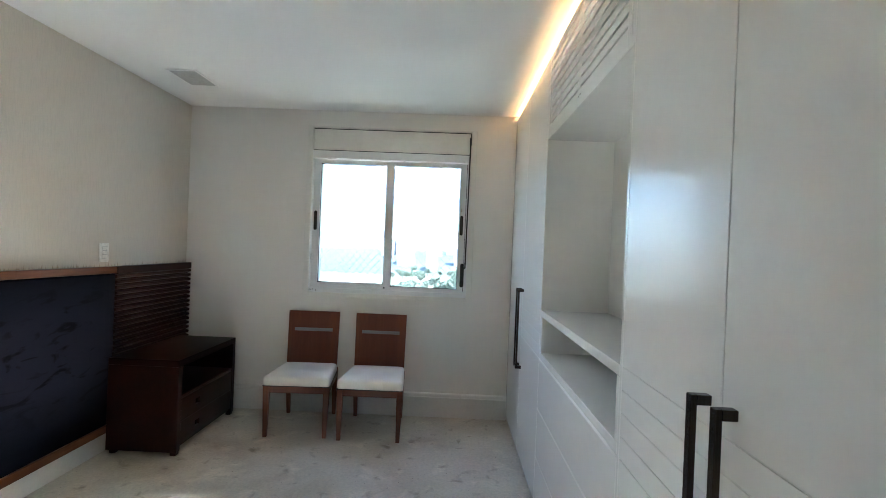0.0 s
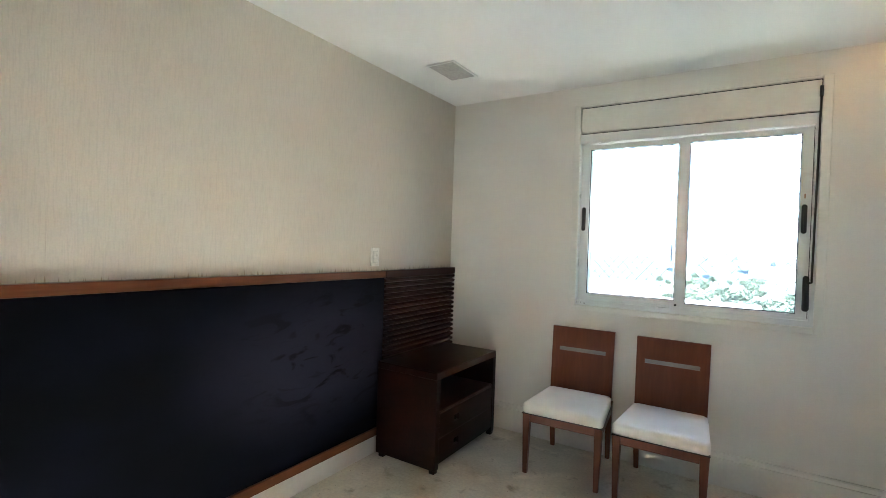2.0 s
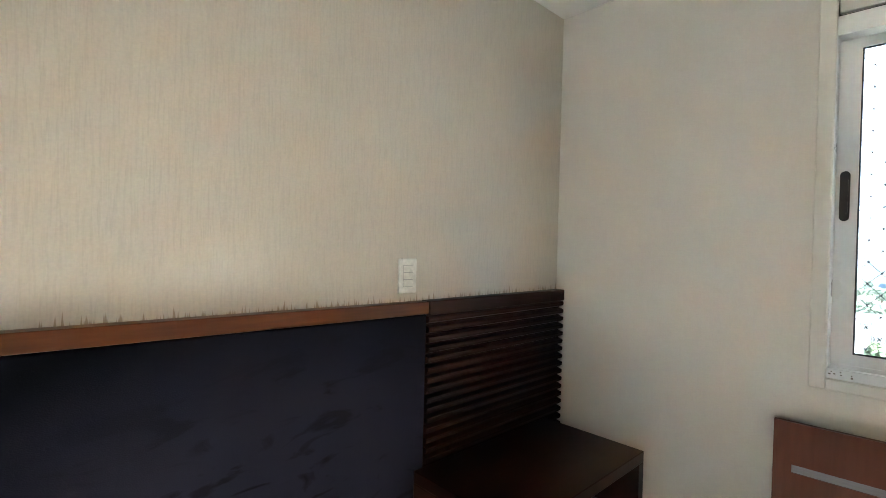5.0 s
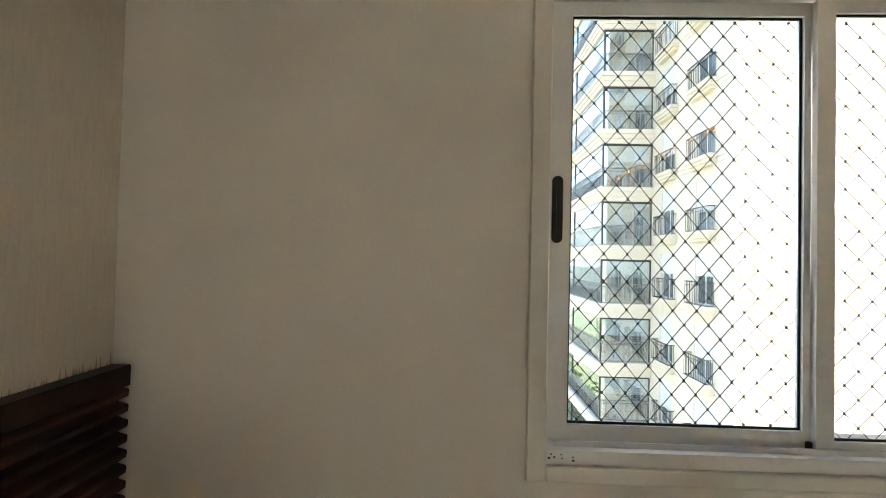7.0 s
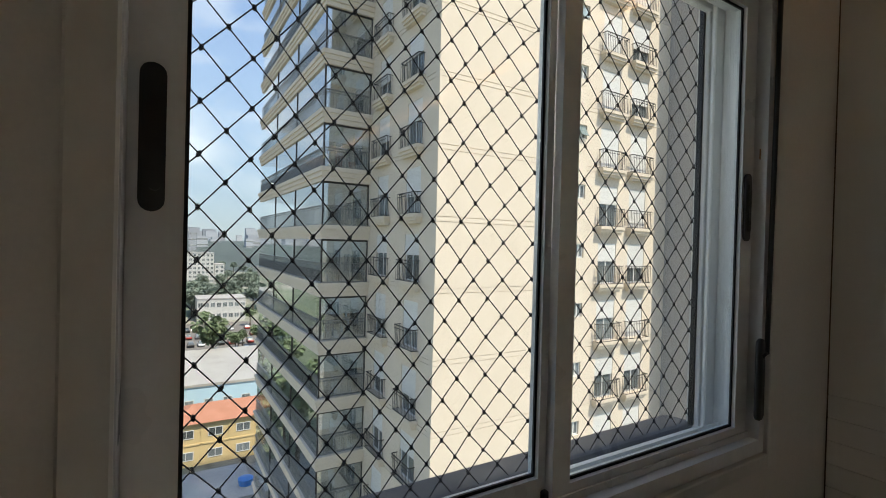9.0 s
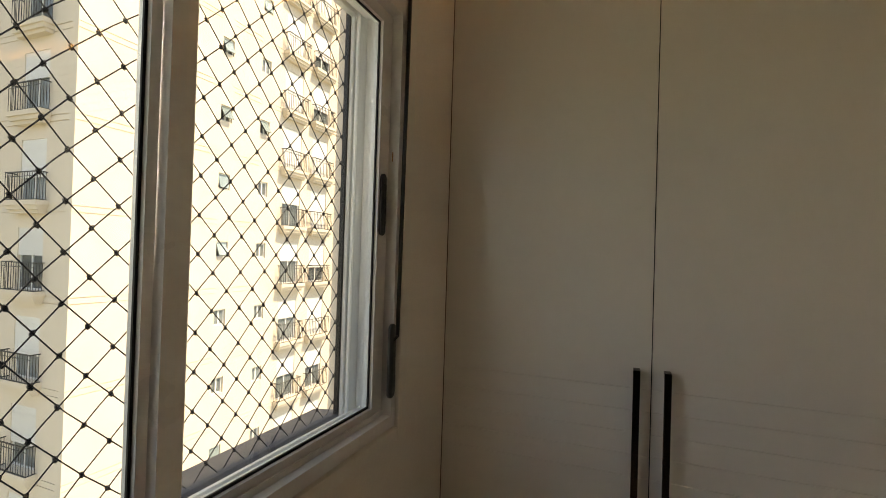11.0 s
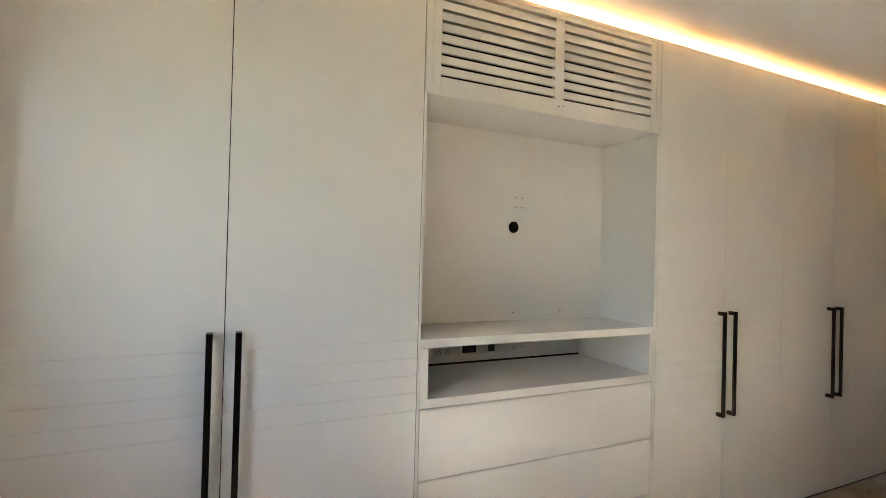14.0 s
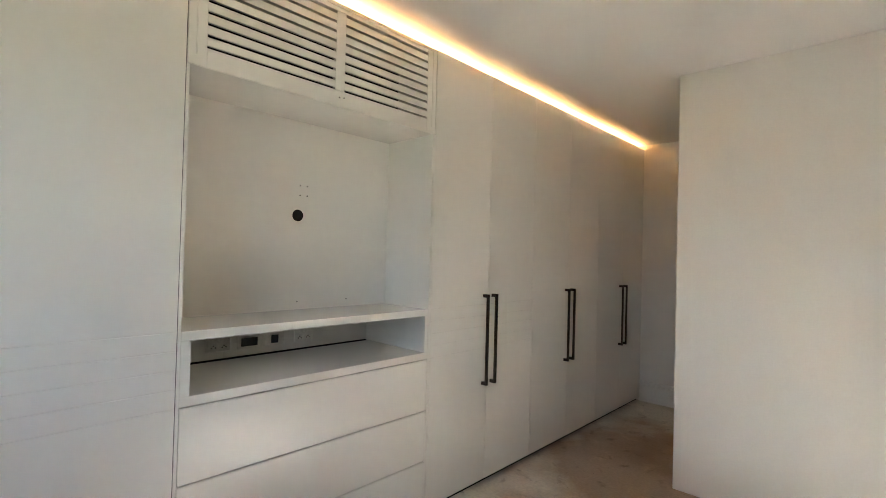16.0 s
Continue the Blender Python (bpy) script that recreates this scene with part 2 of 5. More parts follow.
def velvet_mat():
    """Navy upholstery, its pile rubbed into swathes, the window's sheen painted on one end."""
    m = mat("navy_velvet", (0.0009, 0.0012, 0.0028), (0.0040, 0.0048, 0.0098), rough=0.78, scale=2.6, fine=320, bump=0.15, fine_amount=0.4, sheen=0.0, spec=0.05, stretch=(1, 0.8, 1.5), contrast=(0.42, 0.66))
    n, l = m.node_tree.nodes, m.node_tree.links
    p = n["Principled BSDF"]
    t = n.new("ShaderNodeTexCoord")
    k = n.new("ShaderNodeMapping")
    k.inputs["Rotation"].default_value = (radians(28), 0, 0)
    k.inputs["Scale"].default_value = (1, 2.4, 7)
    l.new(t.outputs["Object"], k.inputs["Vector"])
    z = n.new("ShaderNodeTexNoise")
    z.inputs["Scale"].default_value, z.inputs["Detail"].default_value, z.inputs["Distortion"].default_value = 1.5, 5, 1.2
    l.new(k.outputs["Vector"], z.inputs["Vector"])
    r = n.new("ShaderNodeMapRange")
    r.inputs["From Min"].default_value, r.inputs["From Max"].default_value, r.inputs["To Max"].default_value = 0.55, 0.63, 0.75
    l.new(z.outputs["Fac"], r.inputs["Value"])
    x = n.new("ShaderNodeMix")
    x.data_type = "RGBA"
    x.inputs["B"].default_value = (0.0015, 0.002, 0.004, 1)
    # one rubbed patch towards the window end, paler for the window's sheen
    pm, gt, mm = n.new("ShaderNodeMapping"), n.new("ShaderNodeTexGradient"), n.new("ShaderNodeMath")
    pm.vector_type = "TEXTURE"
    pm.inputs["Location"].default_value = (0.04, 0.68, 0.64)
    pm.inputs["Scale"].default_value = (1.0, 1.0, 0.52)
    gt.gradient_type, mm.operation, mm.use_clamp = "SPHERICAL", "MULTIPLY", True
    l.new(t.outputs["Object"], pm.inputs["Vector"])
    l.new(pm.outputs["Vector"], gt.inputs["Vector"])
    l.new(r.outputs["Result"], mm.inputs[0])
    m2 = n.new("ShaderNodeMath")
    m2.operation, m2.use_clamp = "MULTIPLY", True
    m2.inputs[1].default_value = 1.7
    l.new(gt.outputs["Fac"], m2.inputs[0])
    l.new(m2.outputs["Value"], mm.inputs[1])
    l.new(mm.outputs["Value"], x.inputs["Factor"])
    # paler purple-grey paints the window's sheen over the rubbed patch
    worn = n.new("ShaderNodeMix")
    worn.data_type = "RGBA"
    worn.inputs["B"].default_value = (0.0185, 0.0182, 0.0295, 1)
    l.new(m2.outputs["Value"], worn.inputs["Factor"])
    l.new(p.inputs["Base Color"].links[0].from_socket, worn.inputs["A"])
    l.new(worn.outputs["Result"], x.inputs["A"])
    l.new(x.outputs["Result"], p.inputs["Base Color"])
    return m


PAINT = mat("warm_white_paint", (0.75, 0.722, 0.67), (0.73, 0.70, 0.642), rough=0.7, scale=1.1, fine=160, bump=0.06, fine_amount=0.05)
PAPER = wallpaper_mat()
CEIL = mat("ceiling_paint", (0.83, 0.815, 0.785), (0.81, 0.795, 0.765), rough=0.85, scale=0.9, fine=120, bump=0.04, fine_amount=0.04)
SCREED = floor_mat()
LACQUER = mat("satin_white_lacquer", (0.83, 0.808, 0.75), (0.818, 0.795, 0.737), rough=0.2, scale=1.4, fine=18, bump=0.008, fine_amount=0.02, rough_var=0.004, dist=0.002)
SATINWALL = mat("satin_wall_panel", (0.77, 0.75, 0.70), (0.755, 0.735, 0.685), rough=0.45, scale=1.2, fine=90, bump=0.02, fine_amount=0.04)
BASEWHITE = mat("baseboard_paint", (0.76, 0.745, 0.70), (0.73, 0.71, 0.66), rough=0.45, scale=3, fine=50, bump=0.03, fine_amount=0.06)
ALU = mat("white_painted_aluminium", (0.76, 0.765, 0.76), (0.72, 0.725, 0.72), rough=0.32, scale=5, fine=70, bump=0.02, fine_amount=0.05)
TRIMP = mat("window_trim_paint", (0.74, 0.72, 0.67), (0.70, 0.68, 0.62), rough=0.4, scale=6, fine=45, bump=0.03, fine_amount=0.05)
BLACKP = mat("black_plastic", (0.012, 0.012, 0.013), rough=0.42, scale=20, bump=0.02)
RUBBER = mat("black_rubber_seal", (0.008, 0.008, 0.009), rough=0.7, bump=0.02)
# near-black for the shade in gaps, recesses and holes, and for screws
SHADOWGAP = mat("gap_shade_black", (0.008, 0.007, 0.006), spec=0.1, rough=0.9, bump=0)
BRONZE = mat("brushed_dark_bronze", (0.085, 0.066, 0.054), (0.042, 0.033, 0.028), rough=0.24, metal=1.0, scale=9, fine=240, stretch=(1, 1, 0.06), bump=0.06)
WOOD_D = mat("dark_stained_wood", (0.031, 0.0066, 0.0020), (0.0105, 0.0024, 0.0010), spec=0.24, rough=0.32, rough_var=0.02, scale=5, fine=55, stretch=(1, 0.12, 1), bump=0.06, fine_amount=0.5, island=0.18)
WOOD_S = mat("dark_slat_wood", (0.042, 0.0098, 0.0029), (0.015, 0.0037, 0.0014), spec=0.24, rough=0.38, rough_var=0.03, scale=5, fine=60, stretch=(1, 0.08, 1), bump=0.07, fine_amount=0.5, island=0.25)
WOOD_R = mat("reddish_brown_rail_wood", (0.150, 0.050, 0.016), (0.10, 0.032, 0.011), spec=0.25, rough=0.34, scale=4, fine=70, stretch=(1, 0.07, 1), bump=0.05, fine_amount=0.4)
WOOD_C = mat("chair_wood", (0.165, 0.048, 0.020), (0.112, 0.031, 0.013), spec=0.22, rough=0.38, scale=5, fine=60, stretch=(1, 1, 0.09), bump=0.03, fine_amount=0.18)
LEATHER = mat("white_leatherette", (0.78, 0.755, 0.70), (0.74, 0.71, 0.65), rough=0.44, scale=7, fine=260, bump=0.12, fine_amount=0.06, dist=0.001)
INLAY = mat("dull_grey_metal", (0.23, 0.22, 0.225), (0.19, 0.18, 0.185), rough=0.45, metal=0.4, scale=8, fine=200, stretch=(0.05, 1, 1), bump=0.03)
VELVET = velvet_mat()
PLASTIC = mat("ivory_switch_plastic", (0.80, 0.785, 0.73), (0.78, 0.76, 0.70), rough=0.3, scale=8, bump=0)
GRILLE = mat("grey_vent_plastic", (0.50, 0.49, 0.465), (0.46, 0.45, 0.42), rough=0.55, scale=9, bump=0.03)
NETROPE = mat("black_net_cord", (0.014, 0.014, 0.016), rough=0.75, fine=400, bump=0.1)
STONE = mat("grey_stone_sill", (0.13, 0.13, 0.135), (0.085, 0.085, 0.09), rough=0.55, scale=9, fine=140, bump=0.12)
GLASS = glass("window_glass", (0.94, 0.975, 0.96))
LED = glow("warm_led", (1.0, 0.54, 0.20), LED_STRENGTH)
# outdoors
FACADE = mat("cream_render", (0.70, 0.605, 0.495), (0.66, 0.57, 0.46), rough=0.85, scale=0.9, fine=14, bump=0.3, fine_amount=0.2, dist=0.01)
FACADE2 = mat("cream_moulding", (0.68, 0.585, 0.475), (0.63, 0.54, 0.43), rough=0.8, scale=0.6, fine=11, bump=0.1, fine_amount=0.10)
# greyer than FACADE to carry the shade on the side wing
FACADE_G = mat("shade_grey_render", (0.42, 0.40, 0.38), rough=0.85, scale=0.4, fine=9, bump=0.1)
IRON = mat("black_iron_rail", (0.034, 0.030, 0.028), rough=0.5, bump=0)
GREYRAIL = mat("grey_balcony_rail", (0.26, 0.255, 0.245), rough=0.5, bump=0)
SHUTTER = mat("white_roller_shutter", (0.72, 0.71, 0.68), rough=0.5, scale=2, fine=30, stretch=(0.05, 0.05, 1), bump=0.2, fine_amount=0.25, island=0.05)
FRAMEW = mat("white_window_frame", (0.66, 0.66, 0.64), rough=0.4, bump=0)
PANE = mat("room_dark_pane", (0.17, 0.195, 0.20), (0.085, 0.10, 0.105), rough=0.06, scale=0.4, bump=0, spec=0.9, island=0.5)
PALEPANE = mat("frosted_pane", (0.30, 0.37, 0.37), (0.22, 0.28, 0.28), rough=0.12, scale=2, bump=0, spec=0.8, island=0.3)
GLASSB = glass("balcony_glass", (0.86, 0.91, 0.92), 1.0, 0.30)
INNER = mat("balcony_inner_wall", (0.74, 0.69, 0.61), (0.62, 0.57, 0.50), rough=0.85, scale=0.7, bump=0)
# dark brown in place of the shade inside rooms; also the balcony table
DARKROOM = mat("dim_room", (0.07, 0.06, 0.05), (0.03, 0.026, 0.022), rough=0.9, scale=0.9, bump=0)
LEAF = mat("tree_leaves", (0.16, 0.21, 0.105), (0.095, 0.135, 0.062), rough=0.7, scale=1.2, fine=8, bump=0, island=0.35, fine_amount=0.5)
# far crowns are paler: the haze is mixed into their colour
LEAF_FAR = mat("haze_tinted_leaves", (0.20, 0.24, 0.19), (0.13, 0.17, 0.13), rough=0.8, scale=0.6, fine=4, bump=0, island=0.2, fine_amount=0.5)
CAULK = mat("dirty_caulk", (0.20, 0.15, 0.10), (0.10, 0.075, 0.05), rough=0.8, scale=14, fine=60, bump=0.2, fine_amount=0.6)
RUST = mat("rust_stain", (0.30, 0.13, 0.05), (0.42, 0.24, 0.12), rough=0.8, scale=60, fine=200, bump=0.1)
BARK = mat("tree_bark", (0.09, 0.065, 0.045), rough=0.9, bump=0.3)
EARTH = mat("town_ground", (0.30, 0.28, 0.235), (0.13, 0.165, 0.10), rough=0.95, scale=0.028, fine=0.6, bump=0, fine_amount=0.6, contrast=(0.4, 0.6))
ASPHALT = mat("worn_asphalt", (0.19, 0.175, 0.155), (0.13, 0.12, 0.11), rough=0.95, scale=0.2, fine=4, bump=0.05)
CEMENT = mat("pale_concrete", (0.31, 0.295, 0.27), (0.25, 0.24, 0.22), rough=0.9, scale=0.2, fine=3, bump=0.05)
YELLOWP = mat("ochre_yellow_paint", (0.62, 0.47, 0.24), (0.57, 0.43, 0.21), rough=0.85, scale=0.5, fine=5, bump=0.03)
TILER = mat("red_clay_roof", (0.44, 0.20, 0.13), (0.36, 0.16, 0.10), rough=0.85, scale=0.6, fine=6, bump=0.2, fine_amount=0.4)
BLUEP = mat("pale_blue_sheet", (0.42, 0.60, 0.70), (0.38, 0.55, 0.66), rough=0.6, scale=0.5, fine=5, bump=0.03)
ROOFW = mat("white_sheet_roof", (0.40, 0.385, 0.355), (0.32, 0.305, 0.28), rough=0.6, scale=0.25, fine=3, bump=0.05)
WHITEB = mat("white_building_paint", (0.54, 0.53, 0.50), (0.46, 0.455, 0.43), rough=0.8, scale=0.1, fine=1.5, bump=0)
# base colours of far towers and hill are lifted to show haze
FARB = mat("haze_grey_tower", (0.38, 0.40, 0.43), (0.30, 0.32, 0.35), rough=0.85, scale=0.05, fine=0.6, bump=0, island=0.25)
FARH = mat("haze_lifted_woods", (0.085, 0.11, 0.105), (0.06, 0.08, 0.08), rough=0.95, scale=0.01, fine=0.1, bump=0, fine_amount=0.5)
BLUETANK = mat("blue_plastic_tank", (0.03, 0.22, 0.60), rough=0.5, bump=0)
CARW = [mat("car_paint_" + nm, c, rough=0.3, bump=0) for nm, c in (("white", (0.7, 0.7, 0.7)), ("grey", (0.18, 0.18, 0.19)), ("red", (0.35, 0.04, 0.03)), ("black", (0.02, 0.02, 0.02)))]
# ---- small builders ----
def bx(bm, x0, x1, y0, y1, z0, z1, b=0.0, seg=1):
    """Adds a box between the given planes, its edges rounded by b."""
    vs = [bm.verts.new((x, y, z)) for z in (z0, z1) for y in (y0, y1) for x in (x0, x1)]
    fs = [bm.faces.new([vs[i] for i in q]) for q in ((0, 2, 3, 1), (4, 5, 7, 6), (0, 1, 5, 4), (2, 6, 7, 3), (0, 4, 6, 2), (1, 3, 7, 5))]
    if b:
        bmesh.ops.bevel(bm, geom=list({e for f in fs for e in f.edges}), offset=b, segments=seg, profile=0.5, affect="EDGES")
    return bm


def box(x0, x1, y0, y1, z0, z1, b=0.0, seg=1):
    return bx(bmesh.new(), x0, x1, y0, y1, z0, z1, b, seg)


def tube(bm, p, q, r, n=10, r2=None):
    """Adds a round bar from p to q."""
    p, q = Vector(p), Vector(q)
    d = q - p
    m = Matrix.Translation((p + q) / 2) @ d.to_track_quat("Z", "Y").to_matrix().to_4x4()
    bmesh.ops.create_cone(bm, cap_ends=True, segments=n, radius1=r, radius2=r if r2 is None else r2, depth=d.length, matrix=m)
    return bm


def mesh_of(name, bm, material, smooth=False):
    bmesh.ops.recalc_face_normals(bm, faces=bm.faces)
    me = bpy.data.meshes.new(name)
    bm.to_mesh(me)
    bm.free()
    me.materials.append(material)
    if smooth:
        for f in me.polygons:
            f.use_smooth = True
    return me


def part(name, bm, material, parent=None, label="", smooth=False):
    """Links bm as one mesh object, under parent if there is one."""
    ob = new(name, mesh_of(name, bm, material, smooth))
    if parent:
        ob.parent = parent
    return tagged(ob, label)


def shared(name, me, parent, at=(0, 0, 0)):
    ob = new(name, me)
    ob.parent = parent
    ob.location = at
    return ob


def thing(name, label, category, group="", kind="", at=(0, 0, 0)):
    ob = new(name)
    ob.location = at
    ob.empty_display_size = 0.05
    return tagged(ob, label, category, group, kind)


def structure(name, bm, material, label, category):
    return tagged(part(name, bm, material), label, category, kind="structure")


def wall_hole(x0, x1, y0, y1, z0, z1, hx0, hx1, hz0, hz1):
    """A wall along x with one rectangular opening through it."""
    bm = bmesh.new()
    rings = []
    for y in (y0, y1):
        rings.append([[bm.verts.new((x, y, z)) for x, z in ((a, c), (b, c), (b, d), (a, d))] for a, b, c, d in ((x0, x1, z0, z1), (hx0, hx1, hz0, hz1))])
    for i in range(4):
        j = (i + 1) % 4
        for k in (0, 1):
            bm.faces.new((rings[k][0][i], rings[k][0][j], rings[k][1][j], rings[k][1][i]))
        for r in (0, 1):
            bm.faces.new((rings[0][r][i], rings[0][r][j], rings[1][r][j], rings[1][r][i]))
    return bm


# ---- the room's shell ----
XW, YN, XF, YS, XC, YE, XE, H = -2.134, 4.035, 0.685, 0.078, -0.172, -1.657, 1.30, 2.60
structure("floor", box(XW - 0.15, XE + 0.15, YE - 0.15, YN + 0.2, -0.15, 0), SCREED, "bare beige cement floor with brown stains and scuffs", "floor")
structure("ceiling", box(XW - 0.15, XE + 0.15, YE - 0.15, YN + 0.2, H, H + 0.15), CEIL, "smooth white painted plaster ceiling", "ceiling")
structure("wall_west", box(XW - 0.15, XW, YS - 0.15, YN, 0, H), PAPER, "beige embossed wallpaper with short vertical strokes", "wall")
structure("wall_north", wall_hole(XW - 0.15, XE + 0.15, YN, YN + 0.2, 0, H, -1.062, 0.303, 1.018, 2.45), PAINT, "warm white painted window wall", "wall")
structure("wall_south", box(XW, XC, YS - 0.15, YS, 0, H, 0.003), SATINWALL, "smooth off-white satin panelled wall", "wall")
structure("wall_corridor", box(XC - 0.15, XC, YE, YS - 0.15, 0, H), PAINT, "warm white painted corridor wall", "wall")
structure("wall_end", box(XC - 0.15, XE, YE - 0.15, YE, 0, H), PAINT, "warm white painted wall at the corridor's end", "wall")
structure("wall_east", box(XE, XE + 0.15, YE - 0.15, YN, 0, H), PAINT, "plain painted wall behind the wardrobes", "wall")


def baseboard(p, q, inward):
    """Tall skirting with a rounded cap and a groove below it."""
    p, q, n = Vector((*p, 0)), Vector((*q, 0)), Vector((*inward, 0))
    prof = [(0, 0), (0.018, 0), (0.018, 0.168), (0.011, 0.171), (0.011, 0.176), (0.020, 0.179), (0.020, 0.196), (0.013, 0.204), (0, 0.204)]
    bm = bmesh.new()
    ends = [[bm.verts.new(e + n * d + Vector((0, 0, z))) for d, z in prof] for e in (p, q)]
    for i in range(len(prof)):
        j = (i + 1) % len(prof)
        bm.faces.new((ends[0][i], ends[0][j], ends[1][j], ends[1][i]))
    for e in ends:
        bm.faces.new(e)
    return bm


for p, q, n in (((XW + 0.018, YN), (XF - 0.002, YN), (0, -1)), ((XW, YS), (XW, YN), (1, 0)), ((XC, YE), (XF - 0.002, YE), (0, 1))):
    structure("baseboard", baseboard(p, q, n), BASEWHITE, "tall white painted wooden baseboard", "baseboard")

# ---- the window ----
win = thing("window_1", "white two-leaf sliding aluminium window with roller-shutter box", "window", kind="structure", at=(-0.38, YN, 1.0))
inv = Matrix.Translation((0.38, -YN, -1.0))


def wpart(name, bm, material, parent=None, label="", smooth=False):
    bm.transform(inv)
    return part(name, bm, material, parent or win, label, smooth)


wpart("trim", box(-1.107, -1.060, YN - 0.016, YN - 0.001, 0.993, 2.462, 0.003), TRIMP)
wpart("trim", box(0.302, 0.349, YN - 0.016, YN - 0.001, 0.993, 2.462, 0.003), TRIMP)
wpart("trim", box(-1.060, 0.302, YN - 0.016, YN - 0.001, 0.993, 1.030, 0.003), TRIMP)
wpart("trim", box(-1.060, 0.302, YN - 0.016, YN - 0.001, 2.446, 2.462, 0.003), TRIMP)
wpart("shutter_box_panel", box(-1.055, 0.296, YN - 0.010, YN + 0.012, 2.262, 2.437, 0.002), TRIMP, label="white shutter-box cover panel")
# near-black backing draws the shade around the shutter-box panel
wpart("shutter_box_gap", box(-1.060, 0.302, YN + 0.0125, YN + 0.02, 2.256, 2.448), SHADOWGAP)
wpart("window_frame", wall_hole(-1.060, 0.302, YN - 0.004, YN + 0.11, 1.032, 2.254, -1.058, 0.278, 1.066, 2.190), ALU)
wpart("track", bx(bx(bx(bmesh.new(), -1.034, 0.276, YN + 0.020, YN + 0.024, 1.066, 1.080), -1.034, 0.276, YN + 0.056, YN + 0.060, 1.066, 1.080), -1.034, 0.276, YN + 0.092, YN + 0.096, 1.066, 1.080), ALU, label="bare aluminium sliding track")


def stadium(x, y0, y1, z0, z1, r, n=8):
    """A flat bar with round ends, standing upright in the plane of the wall."""
    bm = bmesh.new()
    ring = [(x + r * math.cos(a), z1 - r + r * math.sin(a)) for a in [math.pi * i / n for i in range(n + 1)]]
    ring += [(x + r * math.cos(a), z0 + r + r * math.sin(a)) for a in [math.pi + math.pi * i / n for i in range(n + 1)]]
    ends = [[bm.verts.new((px, y, pz)) for px, pz in ring] for y in (y0, y1)]
    for i in range(len(ring)):
        j = (i + 1) % len(ring)
        bm.faces.new((ends[0][i], ends[0][j], ends[1][j], ends[1][i]))
    bm.faces.new(ends[0]), bm.faces.new(ends[1])
    return bm


def sash(x0, x1, y, left, right, knob, low=1.113):
    """One sliding leaf between x0 and x1, with stiles of the given widths, and a handle near x = knob."""
    leaf = wpart("sash", wall_hole(x0, x1, y, y + 0.028, 1.074, 2.184, x0 + left, x1 - right, low, 2.150), ALU)
    def sub(name, bm, material, label="", smooth=False):
        bm.transform(inv)
        return part(name, bm, material, leaf, label, smooth)
    for e in range(4):
        a, b, c, d = x0 + left, x1 - right, low, 2.150
        seal = ((a, a + 0.005, c, d), (b - 0.005, b, c, d), (a, b, c, c + 0.006), (a, b, d - 0.005, d))[e]
        sub("seal", box(seal[0], seal[1], y + 0.009, y + 0.013, seal[2], seal[3]), RUBBER)
    pane = sub("pane", box(x0 + left, x1 - right, y + 0.014, y + 0.018, low, 2.150), GLASS, "clear window pane")
    pane.visible_shadow = False
    sub("handle", stadium(knob, y - 0.006, y + 0.001, 1.566, 1.736, 0.0135), BLACKP, "black recessed pull handle")
    sub("handle_lip", stadium(knob + 0.003, y - 0.009, y - 0.006, 1.59, 1.71, 0.006), BLACKP)
    return leaf


sash(-1.057, -0.404, YN + 0.044, 0.058, 0.017, -1.032)
sash(-0.402, 0.274, YN + 0.026, 0.044, 0.052, 0.243, 1.097)
# strip that puts shade into the gap beside the sash
wpart("jamb_gap", box(0.2743, 0.2778, YN + 0.034, YN + 0.038, 1.076, 2.182), SHADOWGAP, label="near-black strip for the shade beside the sash")
wpart("meeting_stop", box(-0.418, -0.404, YN + 0.030, YN + 0.043, 1.066, 1.092, 0.003), BLACKP, label="black plastic track stop")
for x, z, r in ((-1.051, 1.047, 0.003), (-1.046, 1.056, 0.002), (-1.038, 1.049, 0.0025), (-1.022, 1.056, 0.002), (-1.020, 1.047, 0.002), (-0.994, 1.050, 0.002), (-0.993, 1.042, 0.003)):
    wpart("paint_chip", box(x - r, x + r, YN - 0.0048, YN - 0.0038, z - r * 0.6, z + r), CAULK, label="dark chip in the paint")
wpart("rust_spot", box(0.238, 0.244, YN - 0.0048, YN - 0.0038, 1.768, 1.794, 0.0004), RUST, label="small rust stain on the frame")
for x0, x1 in ((-1.062, -1.003), (0.240, 0.303)):
    wpart("shutter_guide", bx(bx(box(x0, x1, YN + 0.112, YN + 0.124, 1.06, 2.45, 0.003), x0 + 0.012, x1 - 0.012, YN + 0.124, YN + 0.130, 1.06, 2.45), x0, x1, YN + 0.130, YN + 0.142, 1.06, 2.45, 0.002), ALU)
for x in (-1.008, 0.238):
    wpart("net_rail", box(x - 0.004, x + 0.005, YN + 0.143, YN + 0.155, 1.06, 2.45), BLACKP, label="thin black rail that holds the net")
wpart("rolled_shutter_edge", box(-1.02, 0.26, YN + 0.125, YN + 0.145, 2.188, 2.45, 0.003), ALU, label="bottom slats of the raised white shutter")
sill = box(-1.10, 0.34, YN + 0.175, YN + 0.30, 0.975, 1.050, 0.030, 5)
for v in sill.verts:
    v.co.z -= max(0, v.co.y - YN - 0.12) * 0.10
wpart("sill_flashing", box(-1.058, 0.300, YN + 0.112, YN + 0.176, 1.018, 1.034, 0.002), ALU, label="white aluminium sill flashing")
structure("window_sill", sill, STONE, "dark grey stone outer sill with a rounded nose", "sill")

structure("trim", box(XF - 0.001, XF + 0.02, YN - 0.0035, YN - 0.0005, 0.21, 2.55), CAULK, "dirty caulk line between wardrobe and wall", "caulk")

